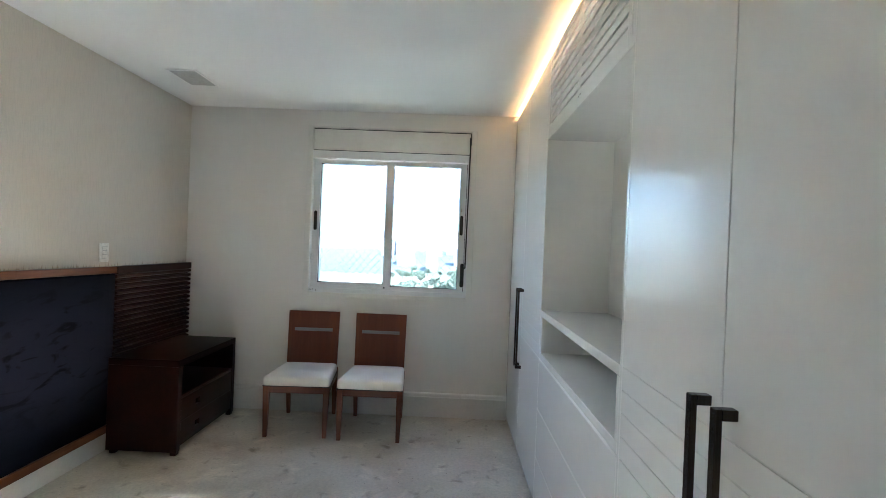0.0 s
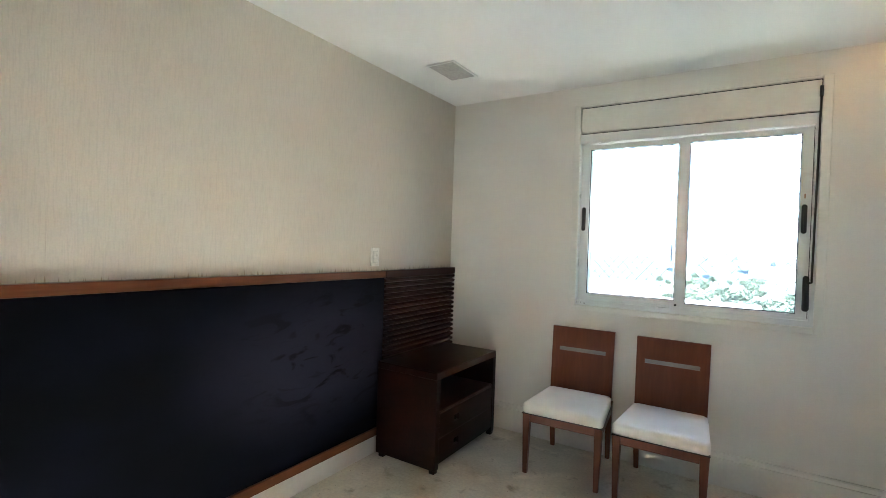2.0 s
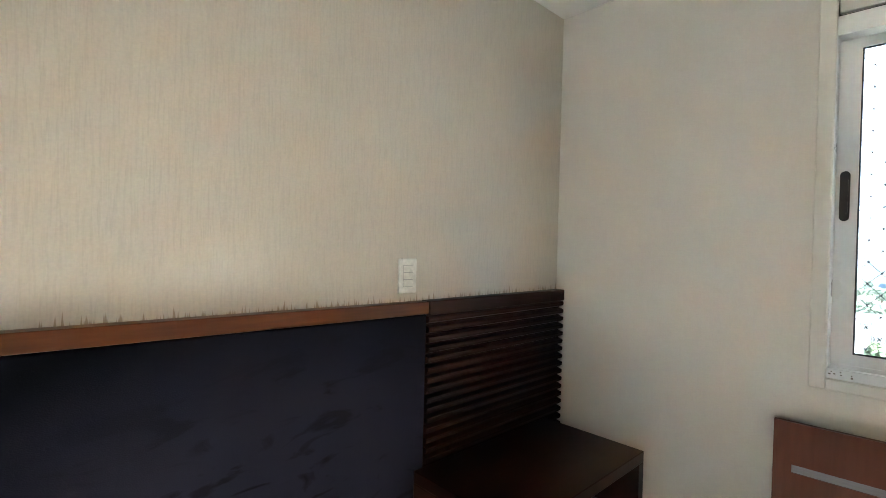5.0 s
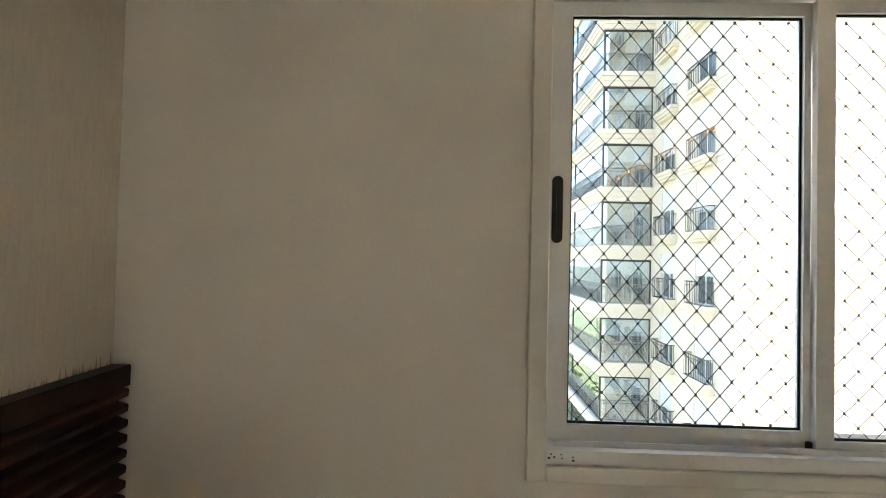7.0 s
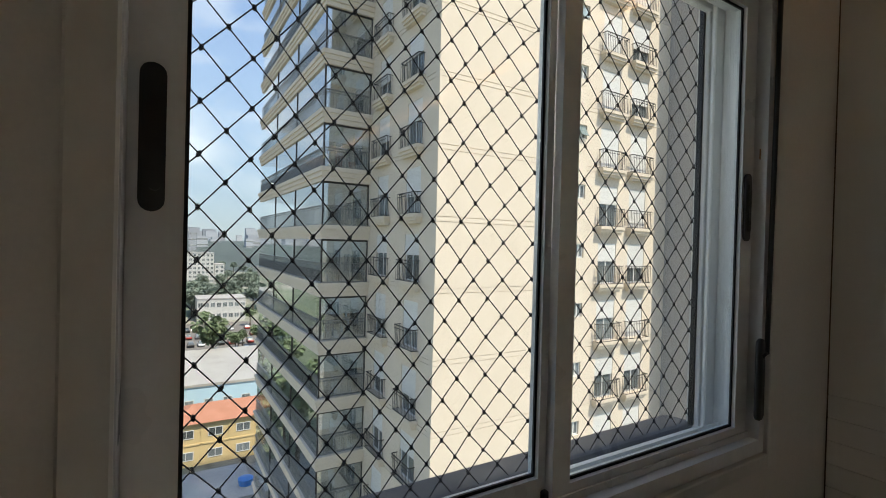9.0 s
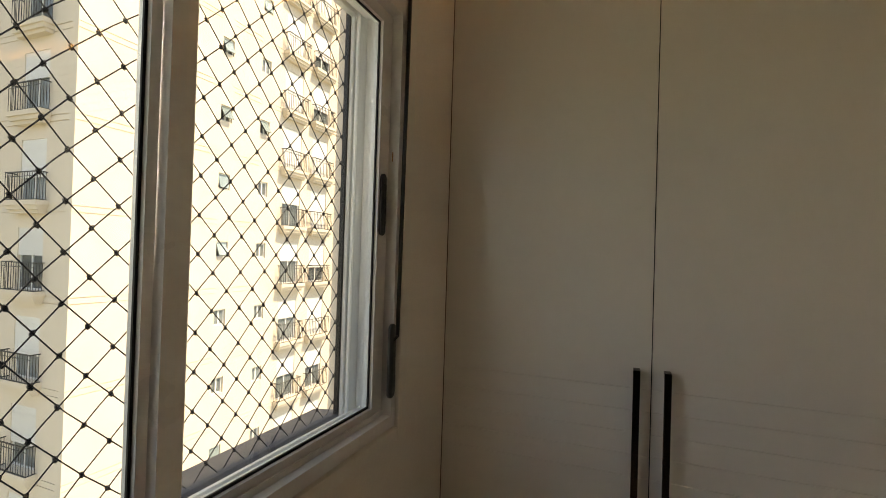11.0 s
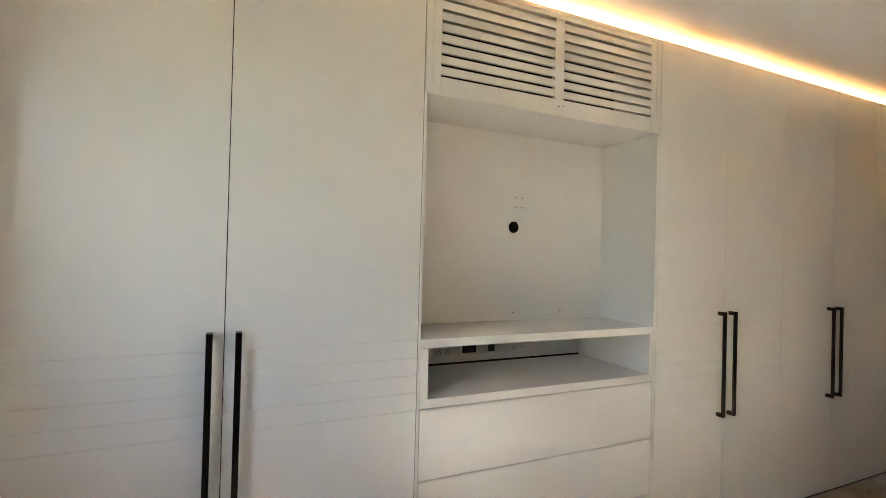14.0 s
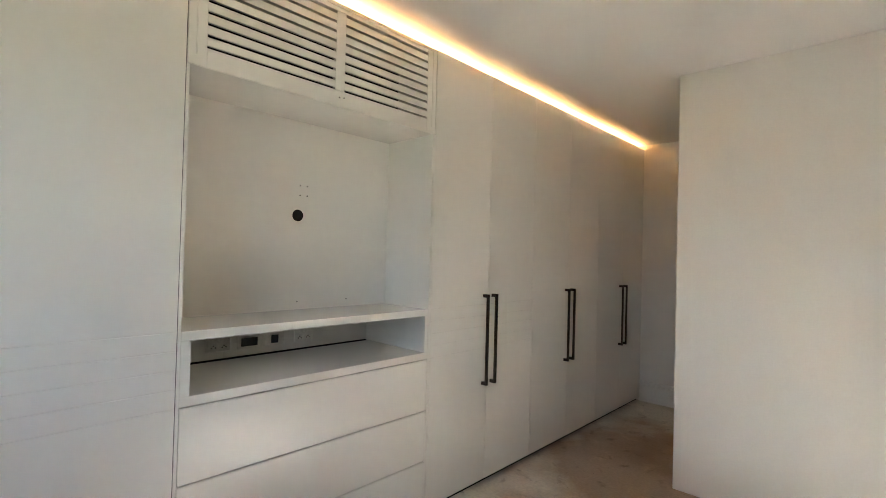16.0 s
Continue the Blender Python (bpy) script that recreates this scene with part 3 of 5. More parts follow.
# crank of the roller shutter
crank = thing("shutter_crank", "black metal crank rod hanging beside the window", "crank", at=(0.292, YN - 0.03, 1.12))
ci = Matrix.Translation((-0.292, -(YN - 0.03), -1.12))
def cpart(name, bm, label=""):
    bm.transform(ci)
    part(name, bm, BLACKP, crank, label, True)
cpart("rod", tube(bmesh.new(), (0.2945, YN - 0.0175, 2.375), (0.2865, YN - 0.0125, 1.285), 0.0058))
cpart("hinge", tube(tube(bmesh.new(), (0.295, YN - 0.0035, 2.38), (0.295, YN - 0.024, 2.372), 0.009), (0.2945, YN - 0.0175, 2.40), (0.2945, YN - 0.0175, 2.34), 0.009))
cpart("elbow", tube(bmesh.new(), (0.288, YN - 0.0125, 1.288), (0.262, YN - 0.012, 1.280), 0.0055))
grip = stadium(0.261, YN - 0.0145, YN - 0.0042, 1.120, 1.325, 0.0155)
for v in grip.verts:
    if v.co.x > 0.261:
        v.co.x += 0.010 * max(0.0, 1 - abs(v.co.z - 1.21) / 0.10)
bmesh.ops.bevel(grip, geom=list(grip.edges), offset=0.002, segments=1, affect="EDGES")
cpart("grip", grip, "flat dark folding grip")

# safety net outside the glass: cords on the diagonal, 5 cm apart
NY, NX0, NX1, NZ0, NZ1, STEP = YN + 0.176, -1.06, 0.345, 1.054, 2.464, 0.0727
net = thing("safety_net", "black knotted safety net stretched across the window opening", "net", at=((NX0 + NX1) / 2, NY, NZ0))
ni = Matrix.Translation((-(NX0 + NX1) / 2, -NY, -NZ0))
rng = random.Random(3)


def pull(x):
    """The net hangs a little to the west, most behind the middle post and least at its tied west edge."""
    k = min(1, max(0, (-0.55 - x) / 0.40))
    return 0.045 - 0.036 * k * k * (3 - 2 * k) + 0.019 * math.exp(-((x + 0.39) / 0.13) ** 2)


for sgn in (1, -1):
    c0 = NX0 - (NZ1 - NZ0) - 0.0135 if sgn > 0 else NX0
    for k in range(int((NX1 - NX0 + NZ1 - NZ0) / STEP) + 1):
        c = c0 + k * STEP + (0.01 if sgn < 0 else 0)
        lo, hi = (max(NX0, c), min(NX1, c + NZ1 - NZ0)) if sgn > 0 else (max(NX0, c - (NZ1 - NZ0)), min(NX1, c))
        if hi - lo < 0.02:
            continue
        bm = bmesh.new()
        cnt = max(2, int((hi - lo) / 0.09))
        pts = []
        for i in range(cnt + 1):
            x = lo + (hi - lo) * i / cnt
            z = NZ0 + 1.06 * ((x - c) if sgn > 0 else (c - x))
            pts.append((x - pull(x), NY + 0.0015 * sgn, z + (rng.uniform(-0.0022, 0.0022) if 0 < i < cnt else 0)))
        for a, b in zip(pts, pts[1:]):
            tube(bm, a, b, 0.00118, 5)
        bm.transform(ni)
        part("cord", bm, NETROPE, net)
kn = bmesh.new()
nk = int((NX1 - NX0 + NZ1 - NZ0) / STEP) + 2
for i in range(nk):
    for j in range(nk):
        ca, cb = NX0 - (NZ1 - NZ0) - 0.0135 + i * STEP, NX0 + 0.01 + j * STEP
        x, z = (ca + cb) / 2, NZ0 + 1.06 * (cb - ca) / 2
        if NX0 < x < NX1 and NZ0 < z < NZ1:
            bmesh.ops.create_icosphere(kn, subdivisions=1, radius=0.0048, matrix=Matrix.Translation((x - pull(x), NY, z)) @ Matrix.Rotation(rng.uniform(-0.6, 0.6), 4, "Y") @ Matrix.Diagonal((0.85, 0.8, 1.3, 1)))
kn.transform(ni)
tagged(part("knots", kn, NETROPE, net), kind="stuff")
# ---- fitted wardrobes along the east side ----
DOOR_B, DOOR_T, GROOVES = 0.033, 2.560, (0.852, 0.920, 0.988, 1.056, 1.124)


def door_mesh(w, grooved):
    """A door leaf of width w along y, its face at x = 0 looking to -x; shallow grooves run across it."""
    bm = bmesh.new()
    cuts = [DOOR_B] + (list(GROOVES) if grooved else []) + [DOOR_T]
    g = 0.0017 if grooved else 0.0007
    bx(bm, 0.003, 0.020, g - 0.0003, w - g + 0.0003, DOOR_B + 0.001, DOOR_T - 0.001)
    faces = [box(0.0, 0.0028, g, w - g, a + (0.0013 if a != DOOR_B else 0), b - (0.0013 if b != DOOR_T else 0), 0.0009) for a, b in zip(cuts, cuts[1:])]
    return bm, faces


def handle_mesh():
    bm = box(-0.041, -0.028, -0.010, 0.010, 0.627, 1.187, 0.0015)
    for z in (0.627, 1.167):
        bx(bm, -0.0285, 0.0, -0.010, 0.010, z, z + 0.020, 0.0012)
    return bm


HANDLE = mesh_of("handle", handle_mesh(), BRONZE)


def wardrobe(y0, y1, grooved):
    """A two-door unit from y0 (south) to y1 (north)."""
    w = thing("wardrobe", "built-in two-door wardrobe in satin white lacquer, closed", "wardrobe", "fitted wardrobes", at=(XF, y0, 0))
    d = y1 - y0
    part("body", box(0.0215, XE - XF - 0.004, 0.001, d - 0.001, 0.06, 2.545, 0.001), LACQUER, w)
    # plinth in near-black, so the shade under the doors is in its colour
    part("plinth", box(0.032, XE - XF - 0.02, 0.001, d - 0.001, 0, 0.06), SHADOWGAP, w, "recessed plinth coloured near-black for its shade")
    for k in (0, 1):
        slab, faces = door_mesh(d / 2, grooved)
        leaf = part("door", slab, LACQUER, w)
        for f in faces:
            part("face_board", f, LACQUER, leaf)
        leaf.location = (0, k * d / 2, 0)
        h = shared("handle", HANDLE, leaf, (0, d / 2 - 0.043 if k == 0 else 0.043, 0))
        tagged(h, "long dark bronze bar handle")
    for y in ((0.0, d / 2) if y0 == Y_A else ()):
        part("joint_shadow", box(0.0203, 0.0213, max(0.001, y - 0.004), min(d - 0.001, y + 0.004), 0.03, 2.54), SHADOWGAP, w)
    return w


Y_A, Y_B = 2.670, 1.400
wardrobe(Y_A, YN - 0.0015, True)
step = (Y_B - YE - 0.003) / 3
for i in range(3):
    wardrobe(Y_B - (i + 1) * step, Y_B - i * step, i == 0)

# centre unit: louvred hatch, open niche, open slot, three drawers
cu = thing("media_cabinet", "built-in white media cabinet with louvred hatch, open niche and drawers", "cabinet", "fitted wardrobes", at=(XF, Y_B, 0))
CW = Y_A - Y_B
DB = XE - XF - 0.004
for y0, y1 in ((0.001, 0.019), (CW - 0.012, CW - 0.001)):
    part("side_panel", bx(box(0.0, DB, y0, y1, 0.06, 2.0865, 0.001), 0.0215, DB, y0, y1, 2.087, 2.545), LACQUER, cu)
part("back_panel", box(0.373, 0.391, 0.020, CW - 0.013, 1.125, 2.100, 0), LACQUER, cu)
part("niche_top", box(0.004, 0.372, 0.020, CW - 0.013, 2.086, 2.100, 0), LACQUER, cu)
part("shelf", box(0.0, 0.50, 0.020, CW - 0.0125, 1.089, 1.124, 0.0015), LACQUER, cu)
part("slot_floor", box(0.0, 0.494, 0.020, CW - 0.0125, 0.853, 0.889, 0.0015), LACQUER, cu)
part("slot_jamb", box(0.0, 0.520, CW - 0.046, CW - 0.0125, 0.8895, 1.0885, 0.001), LACQUER, cu)
part("slot_jamb", box(0.0, 0.520, 0.020, 0.042, 0.8895, 1.0885, 0.001), LACQUER, cu)
part("slot_back", box(0.525, 0.54, 0.020, CW - 0.013, 0.80, 1.13), PAINT, cu, "painted wall seen at the back of the slot")
# strip that blackens the gap like the shade in it
part("cable_gap", box(0.496, 0.524, 0.043, CW - 0.047, 0.86, 0.888), SHADOWGAP, cu, "cable gap behind the slot floor, its shade filled in black")
part("top_panel", box(0.025, DB, 0.020, CW - 0.013, 2.53, 2.545), LACQUER, cu)
part("plinth", box(0.05, DB, 0.020, CW - 0.013, 0, 0.06), SHADOWGAP, cu, "recessed plinth coloured near-black for its shade")
part("carcass", box(0.045, 0.52, 0.020, CW - 0.013, 0.062, 0.850), LACQUER, cu)
# near-black sheet paints the shade behind the slats
part("hatch_shade_sheet", box(0.30, 0.31, 0.020, CW - 0.013, 2.101, 2.529), SHADOWGAP, cu, "near-black sheet for the shade behind the louvres")
for z0, z1 in ((0.033, 0.2955), (0.300, 0.5675), (0.573, 0.8475)):
    bm = bmesh.new()
    prof = [(0.0, z0), (0.040, z0), (0.040, z1), (0.004, z1), (0.0, z1 - 0.006)]
    ends = [[bm.verts.new((x, y, z)) for x, z in prof] for y in (0.021, CW - 0.0145)]
    for i in range(5):
        bm.faces.new((ends[0][i], ends[0][(i + 1) % 5], ends[1][(i + 1) % 5], ends[1][i]))
    for e in ends:
        bm.faces.new(e)
    bmesh.ops.bevel(bm, geom=list(bm.edges), offset=0.001, segments=1, affect="EDGES")
    part("drawer", bm, LACQUER, cu, "white drawer front with bevelled finger pull")
# louvred hatch: a frame with two fields of slats
LZ0, LZ1 = 2.088, 2.558
F0, F1, M0, M1 = 0.070, CW - 0.068, 0.602, 0.652
hz0, pitch, slot = 2.160, 0.0435, 0.011
n_slot = 9
topz = hz0 + (n_slot - 1) * pitch + slot
bm = bmesh.new()
bx(bm, 0.0, 0.020, 0.002, F0, LZ0, LZ1, 0.0012)
bx(bm, 0.0, 0.020, F1, CW - 0.002, LZ0, LZ1, 0.0012)
bx(bm, 0.0, 0.020, M0, M1, hz0, topz, 0.0)
bx(bm, 0.0, 0.020, F0, F1, LZ0, hz0, 0.0012)
bx(bm, 0.0, 0.020, F0, F1, topz, LZ1, 0.0012)
hatch = part("hatch", bm, LACQUER, cu, "white louvred hatch")
for f0, f1 in ((F0, M0), (M1, F1)):
    for k in range(n_slot - 1):
        z = hz0 + slot + k * pitch
        bm = box(0.0, 0.020, f0, f1, z, z + pitch - slot, 0.001)
        for v in bm.verts:
            v.co.z += (v.co.x - 0.010) * 0.25
        part("slat", bm, LACQUER, hatch)
for a in ((0.030, 0.034, 2.125, 2.545), (CW - 0.034, CW - 0.030, 2.125, 2.545)):
    part("bead", box(-0.003, 0.0, a[0], a[1], a[2], a[3], 0.001), LACQUER, hatch)
part("bead", box(-0.003, 0.0, 0.034, CW - 0.034, 2.538, 2.543, 0.001), LACQUER, hatch)
for y, z in ((0.628, 2.128), (0.604, 2.132)):
    part("screw", tube(bmesh.new(), (-0.002, y, z), (0.002, y, z), 0.003), SHADOWGAP, hatch)
bm = bmesh.new()
tube(bm, (0.371, 0.610, 1.606), (0.3728, 0.610, 1.606), 0.030, 28)
part("cable_hole", bm, SHADOWGAP, cu, "round black cable hole in the niche back")
for y, z in ((0.60, 1.71), (0.56, 1.71), (0.60, 1.76), (0.56, 1.76), (0.60, 1.165), (0.30, 1.165)):
    part("screw_hole", tube(bmesh.new(), (0.3715, y, z), (0.3728, y, z), 0.0035, 8), SHADOWGAP, cu)
# socket plates at the back of the slot
for y, kind in ((0.925, 0), (0.775, 1), (0.640, 2), (0.470, 0)):
    sp = thing("socket_plate", "white plastic power socket plate inside the cabinet slot", "socket", "sockets in the slot", at=(XF + 0.525, Y_B + y, 0.968))
    part("plate", box(-0.008, 0, -0.058, 0.058, -0.042, 0.060, 0.003), PLASTIC, sp)
    if kind == 0:
        for yy in (-0.025, 0.025):
            for dy, dz in ((-0.009, -0.020), (0.009, -0.020), (0, -0.012)):
                part("pin_hole", tube(bmesh.new(), (-0.010, yy + dy, dz), (-0.0075, yy + dy, dz), 0.0032, 8), SHADOWGAP, sp)
    else:
        part("module", box(-0.011, -0.008, -0.042 if kind == 1 else -0.02, 0.042 if kind == 1 else 0.02, -0.030, 0.012, 0.001), BLACKP, sp, "black socket module")
part("cable_gap", box(0.517, 0.5245, 0.043, CW - 0.047, 0.8885, 0.892), SHADOWGAP, cu)
# warm light strip on top of the wardrobes
for y in (-0.0012, CW - 0.0008):
    part("joint_shadow", box(0.004, 0.006, y, y + 0.0017, 0.03, 2.54), SHADOWGAP, cu)
strip = thing("led_strip", "warm glowing light strip on top of the wardrobes", "light strip", at=(XF + 0.055, YE + 0.02, 2.545))
for a, b in ((0.0, 1.42), (1.45, 3.9), (3.93, YN - YE - 0.05)):
    part("strip", box(-0.008, 0.008, a, b, 0.0005, 0.006), LED, strip)
# ---- headboard ----
hb = thing("headboard", "wide navy velvet headboard with wooden rails and slatted side panel", "headboard", at=(XW, 2.0, 0.13))
hi = Matrix.Translation((-XW, -2.0, -0.13))
def hpart(name, bm, material, label="", smooth=False):
    bm.transform(hi)
    return part(name, bm, material, hb, label, smooth)


def leaning(bm):
    """The top of the headboard climbs a little away from the window."""
    for v in bm.verts:
        if v.co.z > 0.8:
            v.co.z += (3.13 - v.co.y) * 0.0095
    return bm


hpart("upholstery", leaning(box(XW + 0.002, -2.093, 0.96, 3.128, 0.182, 1.1935, 0.008, 3)), VELVET, "worn navy velvet upholstery, window sheen put into its colour")
hpart("top_rail", leaning(box(XW + 0.001, -2.086, 0.96, 3.130, 1.1945, 1.240, 0.003, 2)), WOOD_R, "reddish brown wooden top rail")
hpart("bottom_rail", box(XW + 0.019, -2.086, 0.96, 3.100, 0.130, 0.181, 0.003, 2), WOOD_R)
hpart("slat_panel", box(XW + 0.019, -2.112, 3.134, 4.030, 0.21, 1.188), WOOD_D)
hpart("cap", box(XW + 0.001, -2.084, 3.133, 4.033, 1.189, 1.241, 0.003, 2), WOOD_S)
hpart("slat_panel", box(XW + 0.019, -2.112, 0.100, 0.953, 0.21, 1.205), WOOD_D)
hpart("cap", box(XW + 0.001, -2.084, 0.100, 0.957, 1.206, 1.261, 0.003, 2), WOOD_S)


def slat(y0, y1, z):
    """A thin slat with a rounded nose and a sloping underside."""
    bm = bmesh.new()
    prof = [(-2.1125, z), (-2.088, z - 0.006), (-2.086, z - 0.012), (-2.088, z - 0.024), (-2.1125, z - 0.033)]
    ends = [[bm.verts.new((x, y, zz)) for x, zz in prof] for y in (y0, y1)]
    for i in range(5):
        bm.faces.new((ends[0][i], ends[0][(i + 1) % 5], ends[1][(i + 1) % 5], ends[1][i]))
    for e in ends:
        bm.faces.new(e)
    hpart("slat", bm, WOOD_S)


for y0, y1, z in ((3.134, 4.031, 1.187), (0.102, 0.955, 1.204)):
    while z > 0.25:
        slat(y0, y1, z)
        z -= 0.0375

# ---- nightstand ----
NX, NY0, NY1, NZT = -1.606, 3.072, 3.888, 0.636
ns = thing("nightstand", "dark stained wooden nightstand with open shelf and two drawers", "nightstand", at=(-1.85, 3.48, 0))
nsi = Matrix.Translation((1.85, -3.48, 0))
def npart(name, bm, material=None, label=""):
    bm.transform(nsi)
    return part(name, bm, material or WOOD_D, ns, label)
npart("top", box(-2.082, NX, NY0, NY1, NZT - 0.045, NZT, 0.003, 2))
npart("side", box(-2.082, NX, NY0, NY0 + 0.045, 0.022, NZT - 0.0455, 0.003, 2))
npart("side", box(-2.082, NX, NY1 - 0.045, NY1, 0.022, NZT - 0.0455, 0.003, 2))
npart("back", box(-2.080, -2.062, NY0 + 0.0455, NY1 - 0.0455, 0.05, NZT - 0.046))
npart("shelf", box(-2.061, NX - 0.004, NY0 + 0.0455, NY1 - 0.0455, 0.372, 0.392, 0.002))
npart("bottom", box(-2.061, NX - 0.02, NY0 + 0.0455, NY1 - 0.0455, 0.04, 0.058))
for z0, z1, zp in ((0.216, 0.368, 0.290), (0.060, 0.212, 0.135)):
    yp = 3.33
    bm = bmesh.new()
    for a in ((NY0 + 0.048, yp - 0.03, z0, z1), (yp + 0.03, NY1 - 0.048, z0, z1), (yp - 0.03, yp + 0.03, z0, zp - 0.022), (yp - 0.03, yp + 0.03, zp + 0.022, z1)):
        bx(bm, NX - 0.022, NX - 0.003, *a)
    dr = npart("drawer", bm)
    # block behind the cut-out, near-black for the recess shade
    bm = box(NX - 0.045, NX - 0.0225, yp - 0.05, yp + 0.05, zp - 0.04, zp + 0.04)
    bm.transform(nsi)
    part("pull_recess", bm, SHADOWGAP, dr, "square finger pull, its recess shade in near-black")
    bm = box(NX - 0.42, NX - 0.046, NY0 + 0.055, NY1 - 0.055, z0 + 0.004, z1 - 0.01)
    bm.transform(nsi)
    part("drawer_box", bm, WOOD_D, dr)
for x in (-2.06, NX - 0.045):
    for y in (NY0 + 0.003, NY1 - 0.043):
        npart("foot", box(x, x + 0.04, y, y + 0.04, 0, 0.0215, 0.003))

# ---- chairs ----
def leg(bm, x, y, z1, top, bot, foot):
    """A square leg from a foot at (foot) up to (x, y), tapered to its foot."""
    vs = []
    for (cx, cy), z, h in ((foot, 0, bot), ((x, y), z1, top)):
        vs.append([bm.verts.new((cx + sx * h, cy + sy * h, z)) for sx, sy in ((-1, -1), (1, -1), (1, 1), (-1, 1))])
    for i in range(4):
        j = (i + 1) % 4
        bm.faces.new((vs[0][i], vs[0][j], vs[1][j], vs[1][i]))
    bm.faces.new(vs[0]), bm.faces.new(vs[1])
    bmesh.ops.bevel(bm, geom=list(bm.edges), offset=0.003, segments=1, affect="EDGES")
    return bm


def trapeze(bm, wf, wr, y0, y1, z0, z1, b=0.0, seg=1):
    vs = [bm.verts.new((s * w, y, z)) for z in (z0, z1) for y, w in ((y0, wf), (y1, wr)) for s in (-1, 1)]
    fs = [bm.faces.new([vs[i] for i in q]) for q in ((0, 2, 3, 1), (4, 5, 7, 6), (0, 1, 5, 4), (2, 6, 7, 3), (0, 4, 6, 2), (1, 3, 7, 5))]
    if b:
        bmesh.ops.bevel(bm, geom=list({e for f in fs for e in f.edges}), offset=b, segments=seg, affect="EDGES")
    return bm


chair = thing("dining_chair", "reddish brown wooden dining chair with white leatherette seat", "chair", "pair of chairs under the window", at=(0, 0, 0))
for s in (-1, 1):
    part("leg", leg(bmesh.new(), s * 0.222, -0.238, 0.376, 0.023, 0.014, (s * 0.219, -0.252)), WOOD_C, chair)
    part("leg", leg(bmesh.new(), s * 0.196, 0.222, 0.405, 0.021, 0.014, (s * 0.191, 0.256)), WOOD_C, chair)
bm = trapeze(bmesh.new(), 0.199, 0.199, -0.259, -0.239, 0.328, 0.376, 0.002)
part("front_rail", bm, WOOD_C, chair)
part("back_rail", trapeze(bmesh.new(), 0.174, 0.174, 0.214, 0.234, 0.328, 0.376, 0.002), WOOD_C, chair)
for s in (-1, 1):
    bm = trapeze(bmesh.new(), 0.010, 0.010, -0.214, 0.200, 0.328, 0.376, 0.002)
    bm.transform(Matrix.Translation((s * 0.217, 0, 0)) @ Matrix.Rotation(s * 0.055, 4, "Z"))
    part("side_rail", bm, WOOD_C, chair)


def cushion():
    """A pad with rounded corners: rings that draw in over the edge and rise a little to the middle."""
    bm, rings = bmesh.new(), []
    for inset, z in ((0.003, 0.3842), (0.0, 0.389), (0.0, 0.425), (0.002, 0.434), (0.006, 0.441), (0.012, 0.446), (0.021, 0.4495), (0.045, 0.4535), (0.09, 0.457), (0.15, 0.459)):
        ring, rad = [], max(0.004, 0.026 - inset * 0.15)
        for sx, sy in ((1, 1), (-1, 1), (-1, -1), (1, -1)):
            cy = 0.206 - inset - rad if sy > 0 else -0.268 + inset + rad
            cx = sx * ((0.216 if sy > 0 else 0.247) - inset - rad)
            a0 = {(1, 1): 0, (-1, 1): 90, (-1, -1): 180, (1, -1): 270}[sx, sy]
            ring += [bm.verts.new((cx + rad * math.cos(radians(a0 + k * 18)), cy + rad * math.sin(radians(a0 + k * 18)), z)) for k in range(6)]
        rings.append(ring)
    n = len(rings[0])
    for lo, hi in zip(rings, rings[1:]):
        for i in range(n):
            bm.faces.new((lo[i], lo[(i + 1) % n], hi[(i + 1) % n], hi[i]))
    bm.faces.new(rings[-1])
    bm.faces.new(rings[0][::-1])
    return bm


part("seat_cushion", cushion(), LEATHER, chair, "plump white leatherette seat pad", smooth=True)
part("piping", trapeze(bmesh.new(), 0.2485, 0.2175, -0.2695, 0.2075, 0.3775, 0.3835, 0.002), WOOD_D, chair, "thin dark seat edge")
# back: a leaning board with a long metal strip set into a slot
bm = wall_hole(-0.213, 0.213, 0, 0.022, 0.405, 0.872, -0.160, 0.160, 0.706, 0.733)
for v in bm.verts:
    v.co.x *= 1 - 0.02 * (0.872 - v.co.z) / 0.45
    v.co.y += 0.208 + (v.co.z - 0.405) * 0.085
part("backrest", bm, WOOD_C, chair)
bm = box(-0.1595, 0.1595, 0.005, 0.017, 0.7065, 0.7325)
for v in bm.verts:
    v.co.x *= 1 - 0.02 * (0.872 - v.co.z) / 0.45
    v.co.y += 0.208 + (v.co.z - 0.405) * 0.085
part("inlay", bm, INLAY, chair, "dull grey metal strip set into the back")
chair.matrix_basis = pose(-0.962, 3.722, 0, 0, 0, 3.0)
copy_thing(chair, pose(-0.400, 3.711, 0, 0, 0, 0.6))

# ---- switches on the papered wall ----
def switch(y, z, w, h, keys):
    s = thing("switch_plate", "ivory plastic switch plate on the papered wall", "switch", "wall switches", at=(XW, y, z))
    part("plate", box(0.001, 0.010, -w / 2, w / 2, -h / 2, h / 2, 0.0045, 3), PLASTIC, s)
    # grey backing stands for the shade between the keys
    part("key_gap_shade", box(0.0095, 0.0106, -w * 0.27, w * 0.27, -h * 0.316, h * 0.316), GRILLE, s)
    kh = h * 0.62 / keys
    for k in range(keys):
        z0 = -h * 0.31 + k * kh
        part("key", box(0.0107, 0.0135, -w * 0.26, w * 0.26, z0 + 0.0015, z0 + kh - 0.0015, 0.001), PLASTIC, s)


switch(3.058, 1.334, 0.084, 0.126, 3)
switch(1.088, 1.370, 0.082, 0.124, 3)

